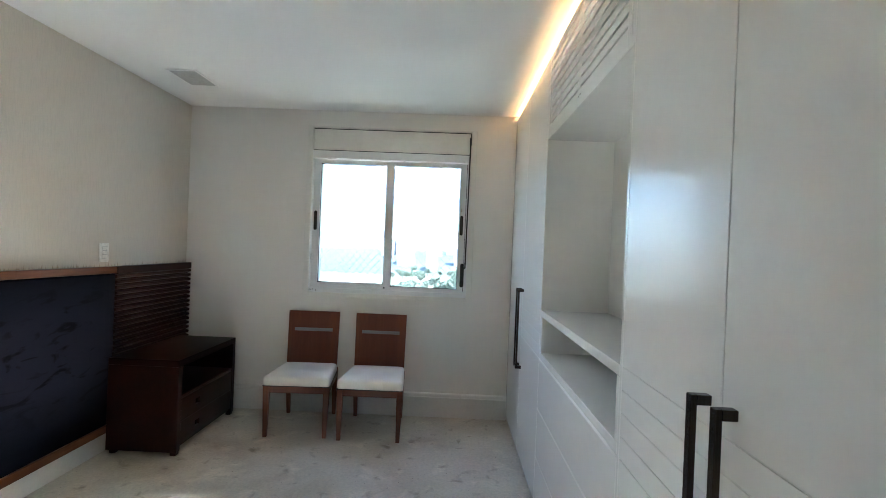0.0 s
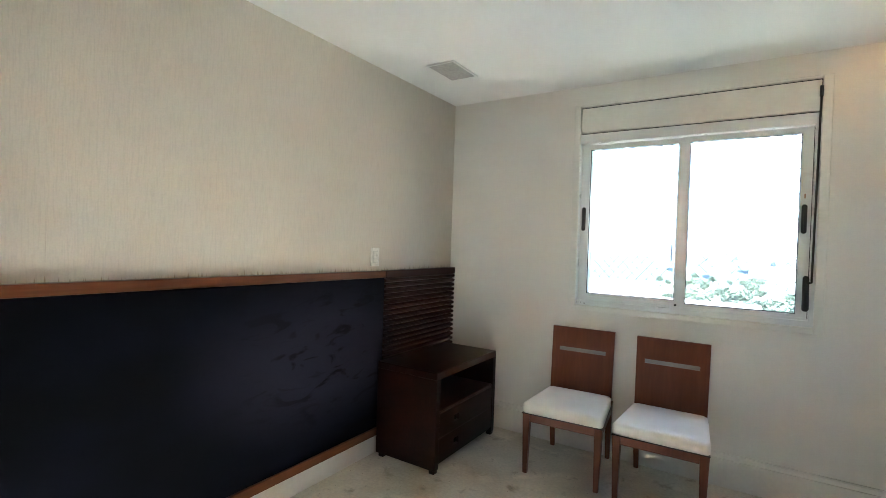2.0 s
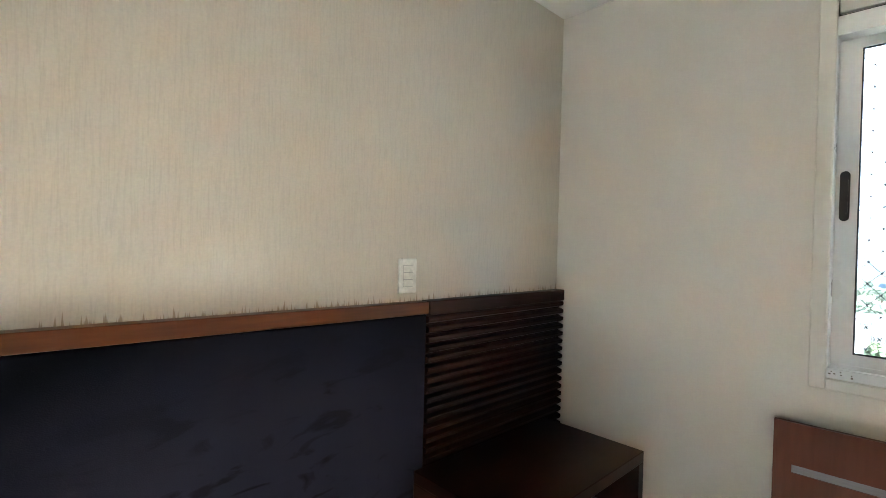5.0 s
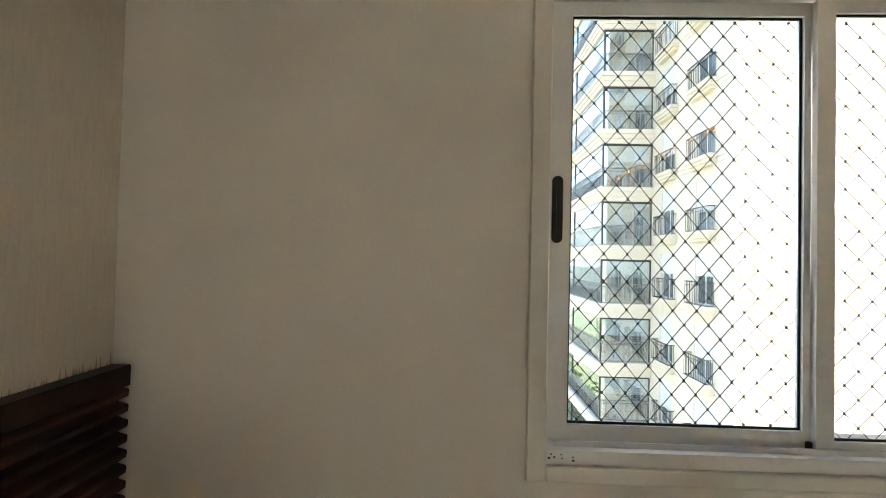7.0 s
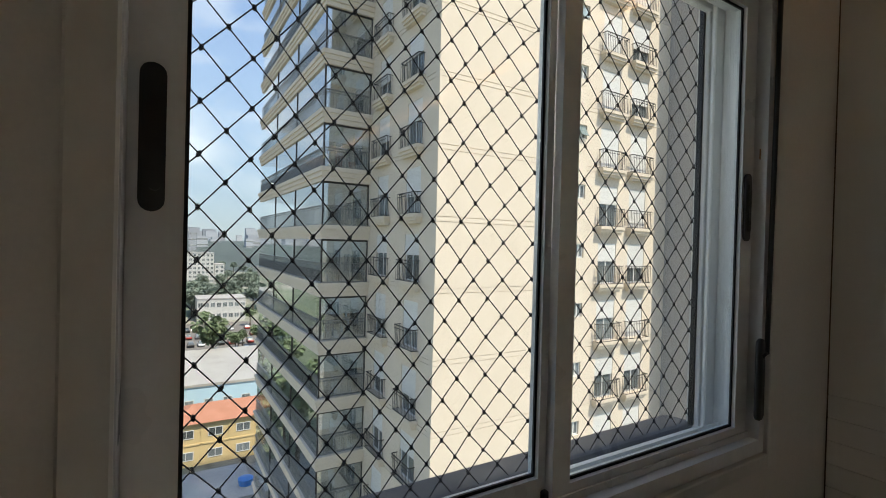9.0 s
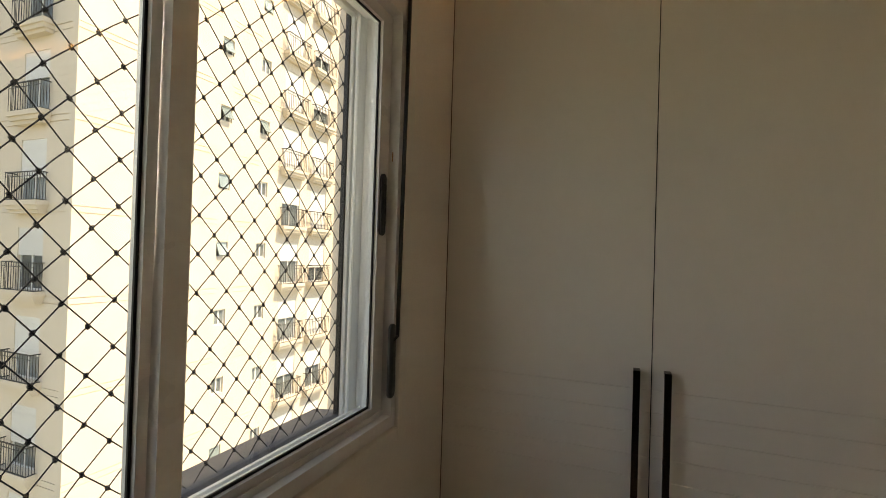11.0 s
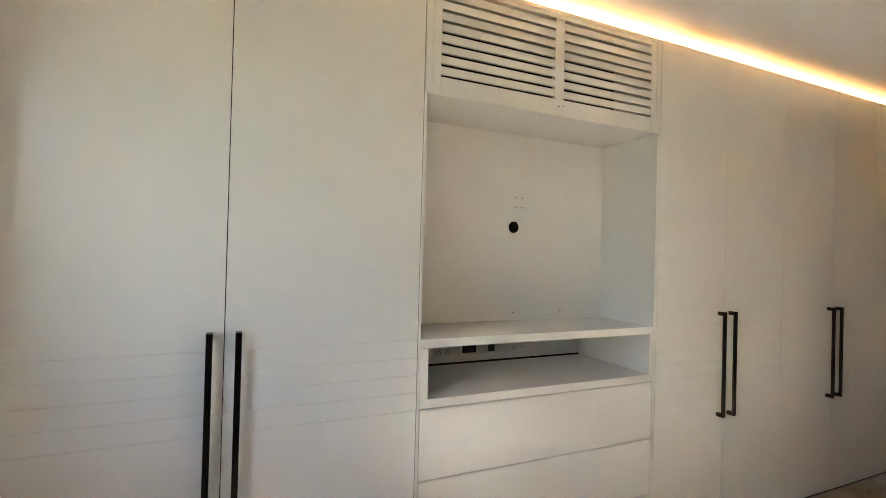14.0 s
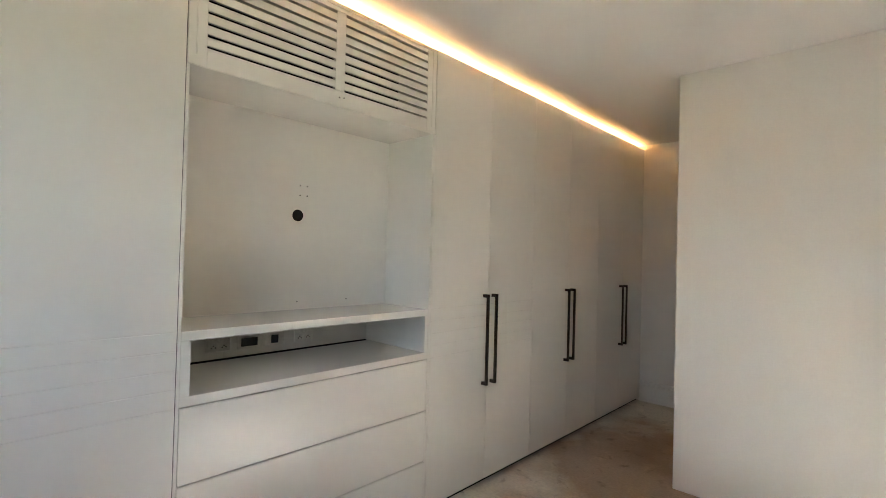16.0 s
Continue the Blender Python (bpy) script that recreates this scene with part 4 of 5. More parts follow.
# ---- square plate in the ceiling ----
vent = thing("ceiling_speaker_grille", "flat grey square grille set into the white ceiling", "ceiling grille", at=(-1.73, 3.325, H))
bm = wall_hole(-0.108, 0.108, 0.0005, 0.008, -0.160, 0.160, -0.094, 0.094, -0.146, 0.146)
bm.transform(Matrix.Rotation(radians(-90), 4, "X"))
part("frame", bm, CEIL, vent)
part("grille", box(-0.094, 0.094, -0.146, 0.146, -0.006, -0.0005, 0.001), GRILLE, vent, "grey perforated grille")
# ---- the neighbouring tower ----
GZ, ST = -30.0, 2.9
K0, K1 = -10, 9            # storeys built in detail, counted from ours
TX0, TX1, TY0, TYB = 8.40, 23.30, 19.55, 26.60
BX, BY1 = 5.90, 43.2
tower = thing("apartment_tower", "tall cream apartment tower with glazed balconies and iron railings", "apartment building", at=(TX0, TY0, GZ))
ti = Matrix.Translation((-TX0, -TY0, -GZ))
def tpart(name, bm, material, label=""):
    bm.transform(ti)
    return part(name, bm, material, tower, label)
TOP = ST * (K1 + 1) + 4
# core coloured dark to stand for unlit rooms behind the windows
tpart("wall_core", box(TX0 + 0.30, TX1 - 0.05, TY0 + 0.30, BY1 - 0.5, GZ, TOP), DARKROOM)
tpart("projecting_wing", box(TX1 + 0.01, TX1 + 6, TY0 - 2.2, BY1 - 4, GZ, TOP), FACADE_G, "side wing, its shade put into grey-beige render")
tpart("roof", box(TX0 - 0.3, TX1 + 6.3, TY0 - 0.3, BY1 - 0.4, TOP, TOP + 1.2), FACADE2)


def skin(horizontal, lo, hi, columns, plane, zg, zw0, zw1, smalls=()):
    """The outer wall of one side: full strips between the window columns, cut by a double groove each storey, and spandrels in the columns."""
    bm = bmesh.new()
    def slab(a, b, z0, z1, d0, d1):
        if horizontal:
            bx(bm, a, b, plane + d0, plane + d1, z0, z1)
        else:
            bx(bm, plane + d0, plane + d1, a, b, z0, z1)
    cols = sorted([(a, b, zw0, zw1) for a, b in columns] + [(a, b, c, d) for a, b, c, d in smalls])
    edges = [lo] + [v for c in cols for v in c[:2]] + [hi]
    for a, b in zip(edges[::2], edges[1::2]):
        slab(a, b, GZ, TOP, 0.03, 0.30)
        for k in range(K0, K1 + 1):
            g = zg + ST * k
            slab(a, b, g + 0.11, g + ST - 0.13, 0, 0.03)
            slab(a, b, g - 0.095, g + 0.075, 0, 0.03)
    for a, b, w0, w1 in cols:
        slab(a, b, GZ, w0 + ST * K0, 0, 0.30)
        for k in range(K0, K1 + 1):
            slab(a, b, w1 + ST * k, w0 + ST * (k + 1), 0, 0.30)
    return bm


COLS_S = ((17.85, 19.20), (20.12, 21.48))
SM_S = ((13.95, 14.55, -1.80, -1.12), (16.22, 16.82, -1.80, -1.12))
WZ0, WZ1 = -3.10, -1.05         # French windows, storey 0
tpart("wall", skin(True, TX0, TX1, COLS_S, TY0, -3.20, WZ0, WZ1, SM_S), FACADE, "sunlit cream rendered front")
COLS_W = ((20.92, 22.28), (24.20, 25.45))
VZ0, VZ1 = -2.95, -0.92
tpart("wall", skin(False, TY0 + 0.302, TYB, COLS_W, TX0, -3.20, VZ0, VZ1), FACADE, "shaded cream rendered side")


def pane_mesh(w, h):
    return mesh_of("pane", box(0, w, 0.12, 0.14, 0, h), PANE)


def frame_mesh(w, h):
    bm = bmesh.new()
    for a in ((0, 0.06, 0, h), (w - 0.06, w, 0, h), (w / 2 - 0.04, w / 2 + 0.04, 0.06, h - 0.06), (0.06, w - 0.06, 0, 0.06), (0.06, w - 0.06, h - 0.06, h)):
        bx(bm, a[0], a[1], 0.08, 0.119, a[2], a[3])
    return mesh_of("window", bm, FRAMEW)


def rail_mesh(w, h, gap=0.125, r=0.0065, material=IRON):
    """An iron railing of width w: two rails, upright bars and a pair of rosettes."""
    bm = bmesh.new()
    bx(bm, 0, w, -0.02, 0.02, h - 0.035, h)
    bx(bm, 0, w, -0.015, 0.015, 0.0, 0.03)
    bx(bm, 0, w, -0.012, 0.012, h - 0.17, h - 0.15)
    n = max(2, int(w / gap))
    for i in range(n + 1):
        x = w * i / n
        bx(bm, x - r, x + r, -r, r, 0.03, h - 0.035)
    return mesh_of("railing", bm, material)


W1, H1 = 1.35, WZ1 - WZ0
P1, F1m, R1 = pane_mesh(W1, H1), frame_mesh(W1, H1), rail_mesh(1.72, 0.92)
P2, F2m = pane_mesh(0.60, 0.68), frame_mesh(0.60, 0.68)
AWNING = mesh_of("open_sash", box(-0.24, 0.24, -0.012, 0.012, -0.58, 0.0), PALEPANE)
# dark sheet behind the open sash stands for the dim room
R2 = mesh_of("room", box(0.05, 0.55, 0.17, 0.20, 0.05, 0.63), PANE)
end_rails = [mesh_of("railing_end", bx(bx(bx(bx(box(0.005, 0.025, 0, 0.30, 0.885, 0.92), 0.005, 0.025, 0, 0.30, 0, 0.03), 0.008, 0.022, 0.08, 0.094, 0.03, 0.885), 0.008, 0.022, 0.16, 0.174, 0.03, 0.885), 0.008, 0.022, 0.24, 0.254, 0.03, 0.885), IRON)]
bmL = bmesh.new()
bx(bmL, -0.22, 1.57, -0.36, 0.0, -0.16, 0.0), bx(bmL, -0.17, 1.52, -0.30, 0.0, -0.30, -0.16), bx(bmL, -0.12, 1.47, -0.22, 0.0, -0.42, -0.30)
LEDGE = mesh_of("ledge", bmL, FACADE2)
SHUT = [mesh_of("shutter", box(0.0, W1, 0.03, 0.075, H1 * (1 - f), H1), SHUTTER) for f in (0.2, 0.45, 0.62, 1.0)]
trng = random.Random(11)


def french(at, turned, shut):
    """A French window with its shutter, ledge and iron railing; turned: on the west side."""
    rz = radians(-90) if turned else 0
    w = shared("window", F1m, tower, at)
    w.rotation_euler = (0, 0, rz)
    shared("pane", P1, w)
    shared("shutter", SHUT[shut], w)
    shared("ledge", LEDGE, w)
    r = shared("railing", R1, w, (-0.185, -0.32, 0.0))
    for x in (-0.185, 1.505):
        e = shared("railing_return", end_rails[0], w, (x, -0.32, 0.0))
    return w


for k in range(K0, K1 + 1):
    for a, b in COLS_S:
        french((a - TX0, 0, WZ0 + ST * k - GZ), False, trng.choice((1, 1, 2, 2, 3, 3)))
    for a, b, c, d in SM_S:
        w = shared("window", F2m, tower, (a - TX0, 0, c + ST * k - GZ))
        if trng.random() < 0.45:
            leaf = shared("open_sash", AWNING, w, (0.30, 0.10, 0.64))
            leaf.rotation_euler = (-radians(trng.choice((14, 22, 30))), 0, 0)
            shared("room", R2, w)
        else:
            shared("pane", P2, w)
    for a, b in COLS_W:
        french((0, b - TY0, VZ0 + ST * k - GZ), True, trng.choice((1, 1, 2, 2, 3)))

# balconies: a moulded slab, railing, glazing and room behind on each storey
def balcony_slab():
    bm = bmesh.new()
    for d, z0, z1 in ((0.16, 0.48, 0.70), (0.10, 0.24, 0.48), (0.04, 0.0, 0.24)):
        bx(bm, BX - d, TX0 + 0.29, TYB - 0.10 - d, BY1 + d, z0, z1)
    bm.transform(Matrix.Translation((-TX0, -TY0, 0)))
    return mesh_of("balcony_slab", bm, FACADE2)


SLAB = balcony_slab()
RE, RL = rail_mesh(TX0 - BX - 0.05, 0.98, 0.12, 0.0065, GREYRAIL), rail_mesh(BY1 - TYB, 0.98, 0.16, 0.0065, GREYRAIL)
GE = mesh_of("glazing", box(0, TX0 - BX - 0.06, 0, 0.012, 0, 2.18), GLASSB)
GL = [mesh_of("glazing", box(0, 0.012, 0.02, 5.48, 0, 2.18), GLASSB)]
MUL = mesh_of("mullion", box(-0.04, 0.04, -0.04, 0.04, 0, 2.2), IRON)
HEAD = mesh_of("blind_rail", box(0, TX0 - BX - 0.05, -0.03, 0.03, 2.10, 2.2), IRON)
PANEL = mesh_of("rail_panel", box(-0.01, 0.01, 0.02, BY1 - TYB - 0.02, 0.06, 0.60), mat("smoked_rail_glass", (0.09, 0.10, 0.11), rough=0.15, bump=0, island=0.4))
BLIND = mesh_of("blind", box(0.02, TX0 - BX - 0.08, 0.03, 0.05, 1.30, 2.15), mat("pale_blind", (0.70, 0.71, 0.70), rough=0.8, bump=0))
BACK = mesh_of("balcony_room", box(0, 0.05, 0, BY1 - TYB - 0.3, 0, 2.19), INNER)
BACKD = mesh_of("balcony_door", box(-0.03, 0.0, 0.6, 2.6, 0, 2.05), PANE)
CURT = mesh_of("curtain", box(-0.03, 0.02, 3.0, 7.5, 0.02, 2.15), mat("pale_curtain", (0.45, 0.44, 0.42), rough=0.9, fine=12, stretch=(1, 1, 0.02), bump=0.3))
for k in range(K0, K1 + 1):
    zf = ST * k + 5.30 - ST - ST            # this storey's balcony floor
    z = zf - GZ
    x, y = BX - TX0, TYB - TY0
    s = shared("balcony", SLAB, tower, (0, 0, z - 0.70))
    shared("railing", RE, s, (x, y - 0.06, 0.72))
    r = shared("railing", RL, s, (x, y, 0.72))
    r.rotation_euler = (0, 0, radians(90))
    g = shared("glazing", GE, s, (x + 0.03, y, 0.71))
    for i in range(3):
        shared("glazing", GL[0], s, (x + 0.05, y + i * 5.52, 0.71))
        shared("mullion", MUL, s, (x + 0.05, y + i * 5.52 + 0.02, 0.70))
    shared("mullion", MUL, s, (0.0 - 0.05, y + 0.04, 0.70))
    shared("blind_rail", HEAD, s, (x + 0.02, y + 0.02, 0.70))
    if trng.random() < 0.45:
        shared("rail_panel", PANEL, s, (x + 0.02, y, 0.72))
    if trng.random() < 0.7:
        shared("blind", BLIND, s, (x + 0.03, y, 0.70))
    shared("balcony_room", BACK, s, (0.15, y + 0.1, 0.70))
    shared("balcony_door", BACKD, s, (0.145, y + 0.1, 0.70))
    if trng.random() < 0.6:
        shared("curtain", CURT, s, (0.14, y + 0.1, 0.70))


def leaves(rng, n, rad, size, squash=0.75):
    """A crown: n small tilted leaf clumps scattered through uneven lobes."""
    lobes = [(Vector((rng.uniform(-0.5, 0.5), rng.uniform(-0.5, 0.5), rng.uniform(-0.35, 0.45))) * rad, rad * rng.uniform(0.4, 0.7)) for _ in range(7)]
    verts, faces = [], []
    for _ in range(n):
        c, r = rng.choice(lobes)
        d = Vector((rng.gauss(0, 1), rng.gauss(0, 1), rng.gauss(0, 1))).normalized() * r * rng.uniform(0.6, 1.05)
        q = c + Vector((d.x, d.y, d.z * squash))
        m = Euler((rng.uniform(-1, 1), rng.uniform(-1, 1), rng.uniform(0, 6.3))).to_matrix()
        s = size * rng.uniform(0.6, 1.4)
        i = len(verts)
        for v in ((-1, -0.5, 0), (0.1, -0.7, 0.15), (1, 0.1, -0.1), (0.2, 0.8, 0.2), (-0.8, 0.5, -0.15)):
            verts.append(q + m @ Vector(v) * s)
        faces.append(tuple(range(i, i + 5)))
    me = bpy.data.meshes.new("crown")
    me.from_pydata([tuple(v) for v in verts], [], faces)
    me.materials.append(LEAF)
    return me


def tree(rng, height, rad, far=False):
    t = thing("tree", "leafy dark green street tree among the buildings", "tree", "town trees")
    bm = tube(bmesh.new(), (0, 0, 0), (0.1, 0.05, height * 0.55), 0.28, 8, 0.16)
    for a in range(5):
        e = Vector((math.cos(a * 1.26) * rad * 0.6, math.sin(a * 1.26) * rad * 0.6, height * 0.8))
        tube(bm, (0.08, 0.04, height * 0.5), e, 0.11, 6, 0.04)
    part("trunk", bm, BARK, t)
    crown = leaves(rng, 900, rad, rad * 0.11)
    # distant crowns take the leaf colour with haze in it
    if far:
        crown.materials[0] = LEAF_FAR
    shared("crown", crown, t, (0, 0, height * 0.78))
    return t


# hanging plants on one balcony, a bookcase and table on another
prng = random.Random(21)
plant = shared("balcony_plant", leaves(prng, 420, 0.75, 0.085), tower, (BX + 1.2 - TX0, TYB + 0.8 - TY0, 6.75 - GZ))
tagged(plant, "bushy green hanging plant behind the glass")
for x, h in ((0.4, 0.5), (1.0, 0.7), (1.7, 0.45)):
    tpart("flower_pot", tube(bmesh.new(), (BX + x, TYB + 0.5, 5.31), (BX + x, TYB + 0.5, 5.31 + h), 0.16, 12, 0.2), TILER)
shelfbm = bmesh.new()
for z in (0.0, 0.4, 0.8, 1.2, 1.6):
    bx(shelfbm, BX + 1.75, BX + 2.35, TYB + 1.6, TYB + 1.9, -3.39 + z, -3.35 + z)
bx(shelfbm, BX + 1.72, BX + 1.749, TYB + 1.6, TYB + 1.9, -3.39, -1.6)
tpart("bookcase", shelfbm, WHITEB, "white bookcase on a balcony")
for i in range(14):
    z = -3.35 + 0.4 * (i % 4)
    tpart("book", box(BX + 1.78 + 0.035 * i, BX + 1.81 + 0.035 * i, TYB + 1.58, TYB + 1.8, z + 0.001, z + prng.uniform(0.18, 0.3)), (BLUEP, TILER, YELLOWP)[i % 3])
# dark sheet drawn for the shade of a doorway
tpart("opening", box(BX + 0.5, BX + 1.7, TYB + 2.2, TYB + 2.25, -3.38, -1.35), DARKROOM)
tb = tube(bmesh.new(), (BX + 1.0, TYB + 0.9, -2.68), (BX + 1.0, TYB + 0.9, -2.64), 0.5, 16)
tpart("balcony_table", tube(tb, (BX + 1.0, TYB + 0.9, -3.39), (BX + 1.0, TYB + 0.9, -2.68), 0.05, 8), DARKROOM)

# ---- ground and town ----
gm = bmesh.new()
bmesh.ops.create_grid(gm, x_segments=4, y_segments=4, size=2400, matrix=Matrix.Translation((0, 800, GZ)))
structure("ground", gm, EARTH, "town ground of asphalt, earth and grass", "ground")
structure("parking_lot", box(-18, 34, 134, 192, GZ + 0.01, GZ + 0.03), ASPHALT, "pale worn asphalt car park", "road")
structure("yard", box(-8, 22, 40, 73.5, GZ + 0.01, GZ + 0.03), CEMENT, "pale concrete yard below the tower", "pavement")
structure("road", box(-60, 60, 192.5, 199, GZ + 0.01, GZ + 0.03), ASPHALT, "asphalt street behind the car park", "road")


def town_block(name, label, x0, x1, y0, y1, h, wallm, roofm, rows, cols, win_w, win_h, roof="flat", base=None):
    """A building with a roof and, on the side towards us, its own windows."""
    g = GZ if base is None else base
    b = thing(name, label, "building", at=((x0 + x1) / 2, y0, g))
    w, d = x1 - x0, y1 - y0
    part("wall", box(-w / 2, w / 2, 0, d, 0, h), wallm, b)
    if roof == "hip":
        bm = bmesh.new()
        e = 0.5
        v = [bm.verts.new(c) for c in ((-w / 2 - e, -e, h + 0.01), (w / 2 + e, -e, h + 0.01), (w / 2 + e, d + e, h + 0.01), (-w / 2 - e, d + e, h + 0.01), (-w / 2 + d * 0.4, d / 2, h + 1.6), (w / 2 - d * 0.4, d / 2, h + 1.6))]
        for f in ((0, 1, 5, 4), (1, 2, 5), (2, 3, 4, 5), (3, 0, 4), (3, 2, 1, 0)):
            bm.faces.new([v[i] for i in f])
        part("roof", bm, roofm, b)
    else:
        part("roof", box(-w / 2 - 0.2, w / 2 + 0.2, -0.2, d + 0.2, h + 0.005, h + 0.45), roofm, b)
    if rows:
        pm = mesh_of("pane", box(-win_w / 2, win_w / 2, -0.03, 0.0, 0, win_h), PANE)
        fb = bmesh.new()
        for a in ((-win_w / 2 - 0.1, -win_w / 2, -0.1, win_h + 0.1), (win_w / 2, win_w / 2 + 0.1, -0.1, win_h + 0.1), (-win_w / 2, win_w / 2, -0.1, 0), (-win_w / 2, win_w / 2, win_h, win_h + 0.1), (-0.04, 0.04, 0, win_h)):
            bx(fb, a[0], a[1], -0.08, 0.0, a[2], a[3])
        fm = mesh_of("window", fb, FRAMEW)
        for r in range(rows):
            for c in range(cols):
                o = shared("window", fm, b, (-w / 2 + w * (c + 0.5) / cols, -0.002, h * (r + 0.5) / rows - win_h / 2))
                shared("pane", pm, o)
    return b


yb = town_block("yellow_building", "two-storey ochre yellow building with red clay roof", 0.9, 15.5, 76.3, 83.5, 6.0, YELLOWP, TILER, 2, 4, 1.7, 1.0, "hip")
for xx in (-3.6, 0.0, 3.6):
    part("pilaster", box(xx - 0.12, xx + 0.12, -0.10, -0.004, 0, 6.0), YELLOWP, yb)
part("string_course", box(-7.3, 7.3, -0.10, -0.004, 2.9, 3.1), YELLOWP, yb)
town_block("blue_warehouse", "long pale blue warehouse with a white sheet roof", 2.5, 24, 95.5, 124, 5.6, BLUEP, ROOFW, 1, 7, 1.3, 0.9)
town_block("garden_shed", "low grey roofed shed in the yard", 2.0, 8.5, 58, 66, 3.2, CEMENT, ROOFW, 0, 0, 1, 1)
tank = thing("water_tank", "round blue plastic water tank on a shed roof", "water tank", at=(8.0, 60.5, GZ + 3.66))
part("barrel", tube(bmesh.new(), (0, 0, 0), (0, 0, 0.7), 0.72, 18, 0.82), BLUETANK, tank)
part("lid", tube(bmesh.new(), (0, 0, 0.7), (0, 0, 0.9), 0.85, 18, 0.3), BLUETANK, tank)
silo = thing("white_silo", "white cylindrical water tower beside the trees", "water tower", at=(0.4, 132, GZ))
part("shaft", tube(bmesh.new(), (0, 0, 0), (0, 0, 11.6), 2.05, 24), WHITEB, silo, smooth=False)
part("cap", tube(bmesh.new(), (0, 0, 11.6), (0, 0, 12.0), 2.25, 24, 2.1), WHITEB, silo)
town_block("school_building", "low white two-storey building beyond the car park", 12.0, 29, 203, 216, 8.4, WHITEB, ROOFW, 2, 8, 1.5, 1.6)
town_block("office_slab", "long pale office block with window bands", -26, 5.5, 196, 212, 11.5, WHITEB, ROOFW, 3, 20, 1.15, 2.1)
town_block("white_apartment_block", "white mid-rise apartment block with rows of windows", 12.0, 28.0, 318, 334, 23, WHITEB, ROOFW, 9, 7, 1.3, 1.3)
town_block("white_apartment_annex", "lower white wing beside the apartment block", 28.6, 34, 320, 334, 16, WHITEB, ROOFW, 6, 2, 1.5, 1.5)
frng = random.Random(5)
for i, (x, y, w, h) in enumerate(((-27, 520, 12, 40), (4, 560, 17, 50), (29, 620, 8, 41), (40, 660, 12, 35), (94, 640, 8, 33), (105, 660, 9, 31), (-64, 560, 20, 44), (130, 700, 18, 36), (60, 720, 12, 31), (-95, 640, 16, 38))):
    town_block("far_apartment_tower", "distant apartment tower, its haze mixed into the pale grey", x, x + w, y, y + 16, h, FARB, FARB, max(3, int(h / 6)), 5, 2.4, 1.6)
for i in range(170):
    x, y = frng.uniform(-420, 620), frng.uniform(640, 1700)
    town_block("skyline_tower", "distant skyline tower with haze in its colour", x, x + frng.uniform(9, 24), y, y + 18, frng.uniform(26, 50) + y * 0.006, FARB, FARB, 0, 0, 1, 1)
hm = bmesh.new()
bmesh.ops.create_grid(hm, x_segments=60, y_segments=10, size=1)
for v in hm.verts:
    x, y = v.co.x * 1500, v.co.y * 260
    v.co = Vector((x, 760 + y, GZ - 0.5 + max(0, (1 - (y / 260) ** 2)) * (26 + 13 * noise.noise(Vector((x * 0.006, y * 0.004, 3.0))))))
structure("backdrop_hill", hm, FARH, "low wooded rise beyond the town", "hill")
trees = [tree(frng, 8, 3.0), tree(frng, 10, 4.0), tree(frng, 7, 2.4)]
far_trees = [tree(frng, 9, 3.6, True), tree(frng, 8, 3.0, True)]
spots = [(-3.5, 74), (-6.5, 78), (-2.4, 84), (-5, 90), (-8, 98), (0.2, 102), (-3.5, 110), (-7, 118), (-10, 126), (-3, 128)]
spots += [(frng.uniform(-22, 36), frng.uniform(126, 133)) for _ in range(8)]
spots = [s for s in spots if s[1] < 126 or not -4 < s[0] < 5]
spots += [(frng.uniform(-16, 33), frng.uniform(140, 190)) for _ in range(16)]
spots += [(frng.uniform(-30, 45), frng.uniform(217, 258)) for _ in range(34)]
spots += [(frng.uniform(-30, 60), frng.uniform(258, 312)) for _ in range(34)]
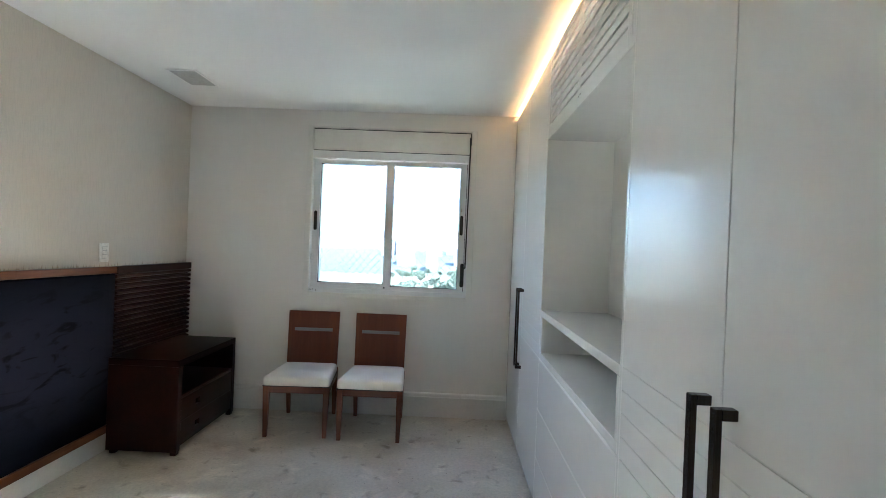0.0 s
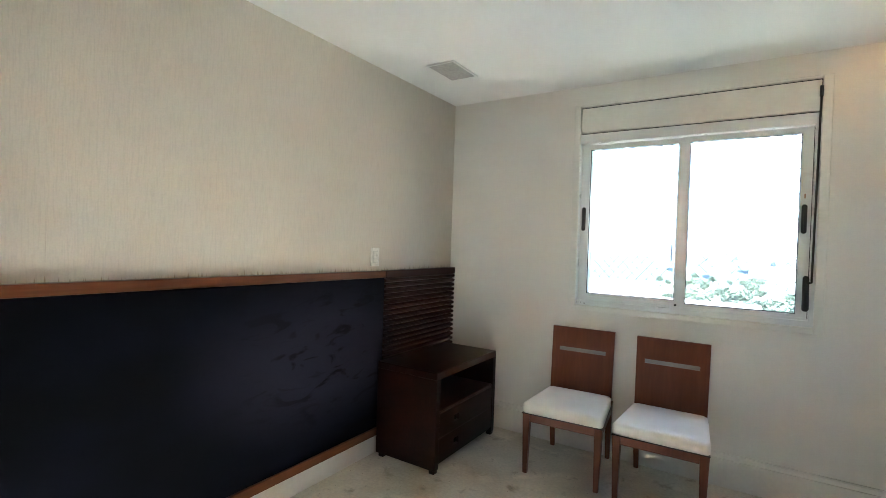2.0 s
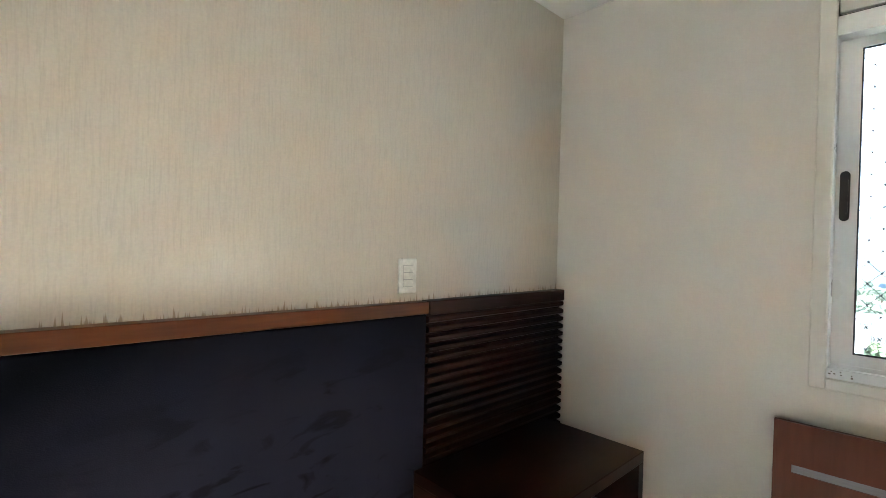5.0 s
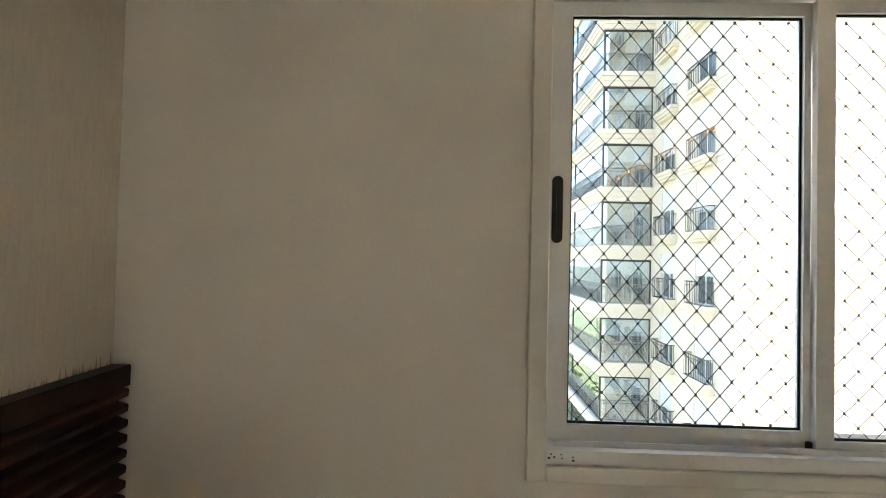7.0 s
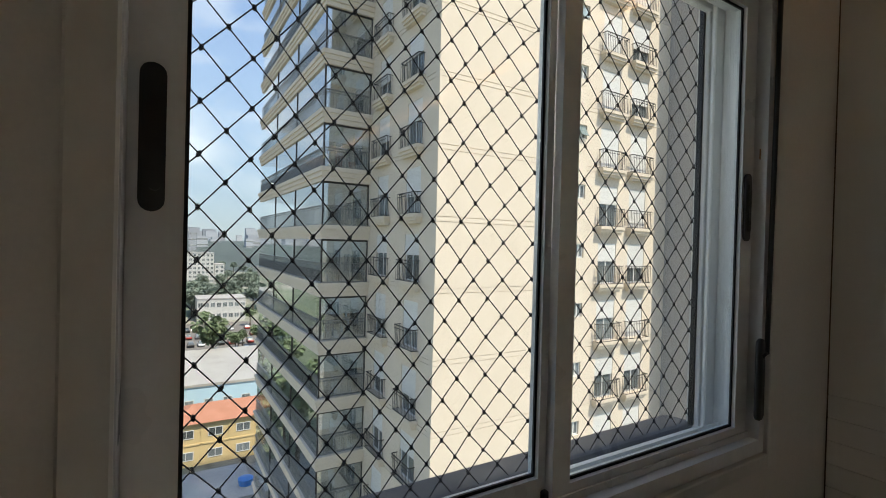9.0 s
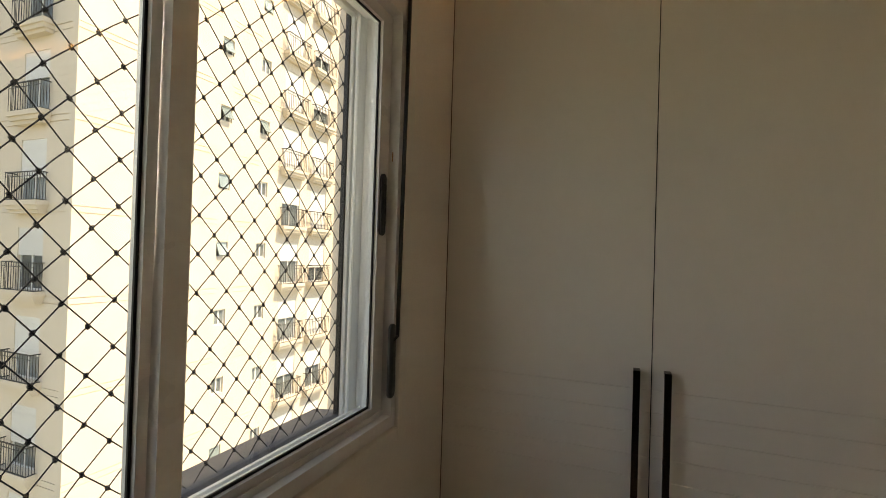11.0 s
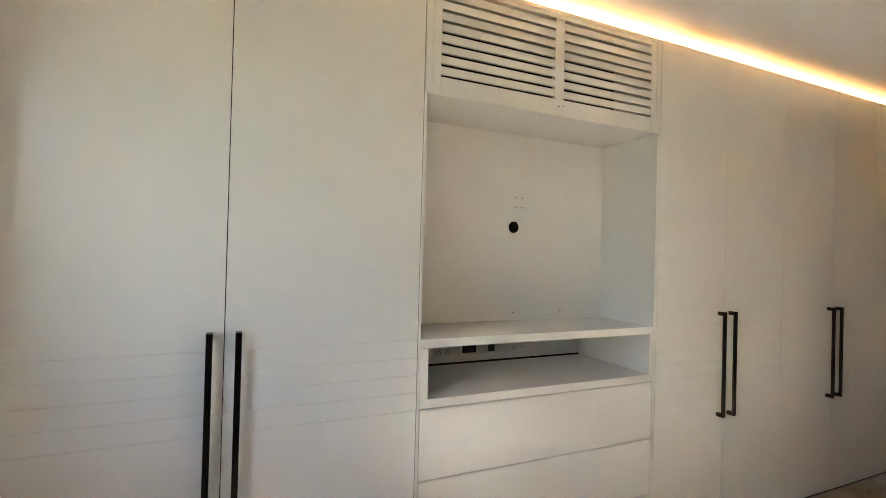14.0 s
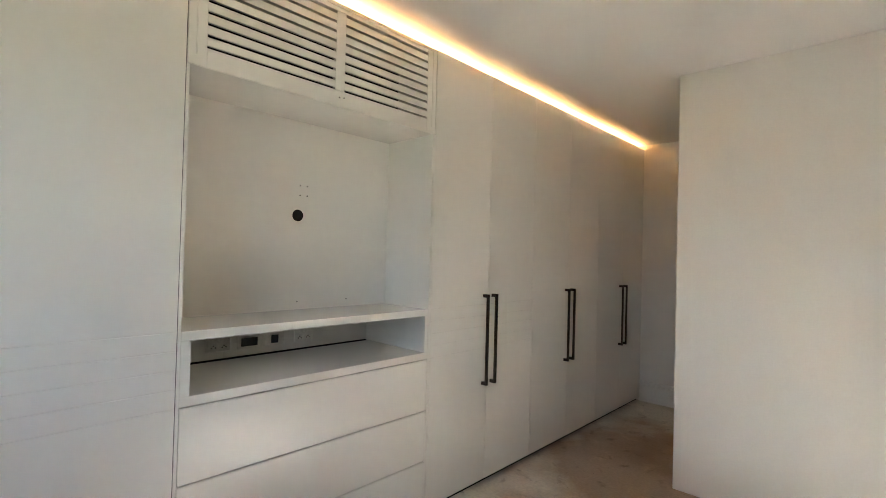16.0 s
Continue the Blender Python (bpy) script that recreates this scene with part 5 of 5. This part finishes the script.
spots += [(frng.uniform(-60, 110), frng.uniform(338, 500)) for _ in range(60)]
spots += [(-1.6, 79.5), (-4.6, 71), (-7.6, 86), (-0.6, 91), (-3.0, 97), (-6.0, 105), (-1.2, 113), (-4.4, 120), (-8.2, 112)]
for i, tr in enumerate(trees):
    tr.matrix_basis = pose(*spots[i], GZ, 0, 0, i * 70)
for i, tr in enumerate(far_trees):
    tr.matrix_basis = pose(-12 + 30 * i, 226, GZ, 0, 0, 0)
for x, y in spots[3:]:
    k = 0.75 if 133 < y < 192 else frng.uniform(0.85, 1.35)
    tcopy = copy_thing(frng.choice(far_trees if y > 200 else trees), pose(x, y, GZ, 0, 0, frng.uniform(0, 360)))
    tcopy.scale = (k, k, k)


def car(m):
    c = thing("parked_car", "small car parked in the asphalt lot", "car", "parked cars")
    bm = box(-0.85, 0.85, -2.0, 2.0, 0.3, 0.85, 0.12)
    part("body", bm, m, c)
    bm = bmesh.new()
    vs = [bm.verts.new(v) for v in ((-0.78, -1.2, 0.851), (0.78, -1.2, 0.851), (0.78, 1.4, 0.851), (-0.78, 1.4, 0.851), (-0.6, -0.5, 1.42), (0.6, -0.5, 1.42), (0.6, 1.0, 1.42), (-0.6, 1.0, 1.42))]
    for f in ((0, 1, 5, 4), (1, 2, 6, 5), (2, 3, 7, 6), (3, 0, 4, 7), (4, 5, 6, 7), (3, 2, 1, 0)):
        bm.faces.new([vs[i] for i in f])
    part("cabin", bm, PANE, c)
    for x in (-0.8, 0.8):
        for y in (-1.25, 1.25):
            part("wheel", tube(bmesh.new(), (x - 0.09, y, 0.31), (x + 0.09, y, 0.31), 0.31, 12), RUBBER, c)
    return c


cars = [car(m) for m in CARW]
lots = [(-14 + 2.7 * i, y) for y in (146, 158, 170, 182) for i in range(16) if frng.random() < 0.7]
for i, c in enumerate(cars):
    c.matrix_basis = pose(*lots[i], GZ + 0.03, 0, 0, 0)
for p in lots[4:]:
    copy_thing(frng.choice(cars), pose(*p, GZ + 0.03, 0, 0, frng.choice((0, 180))))
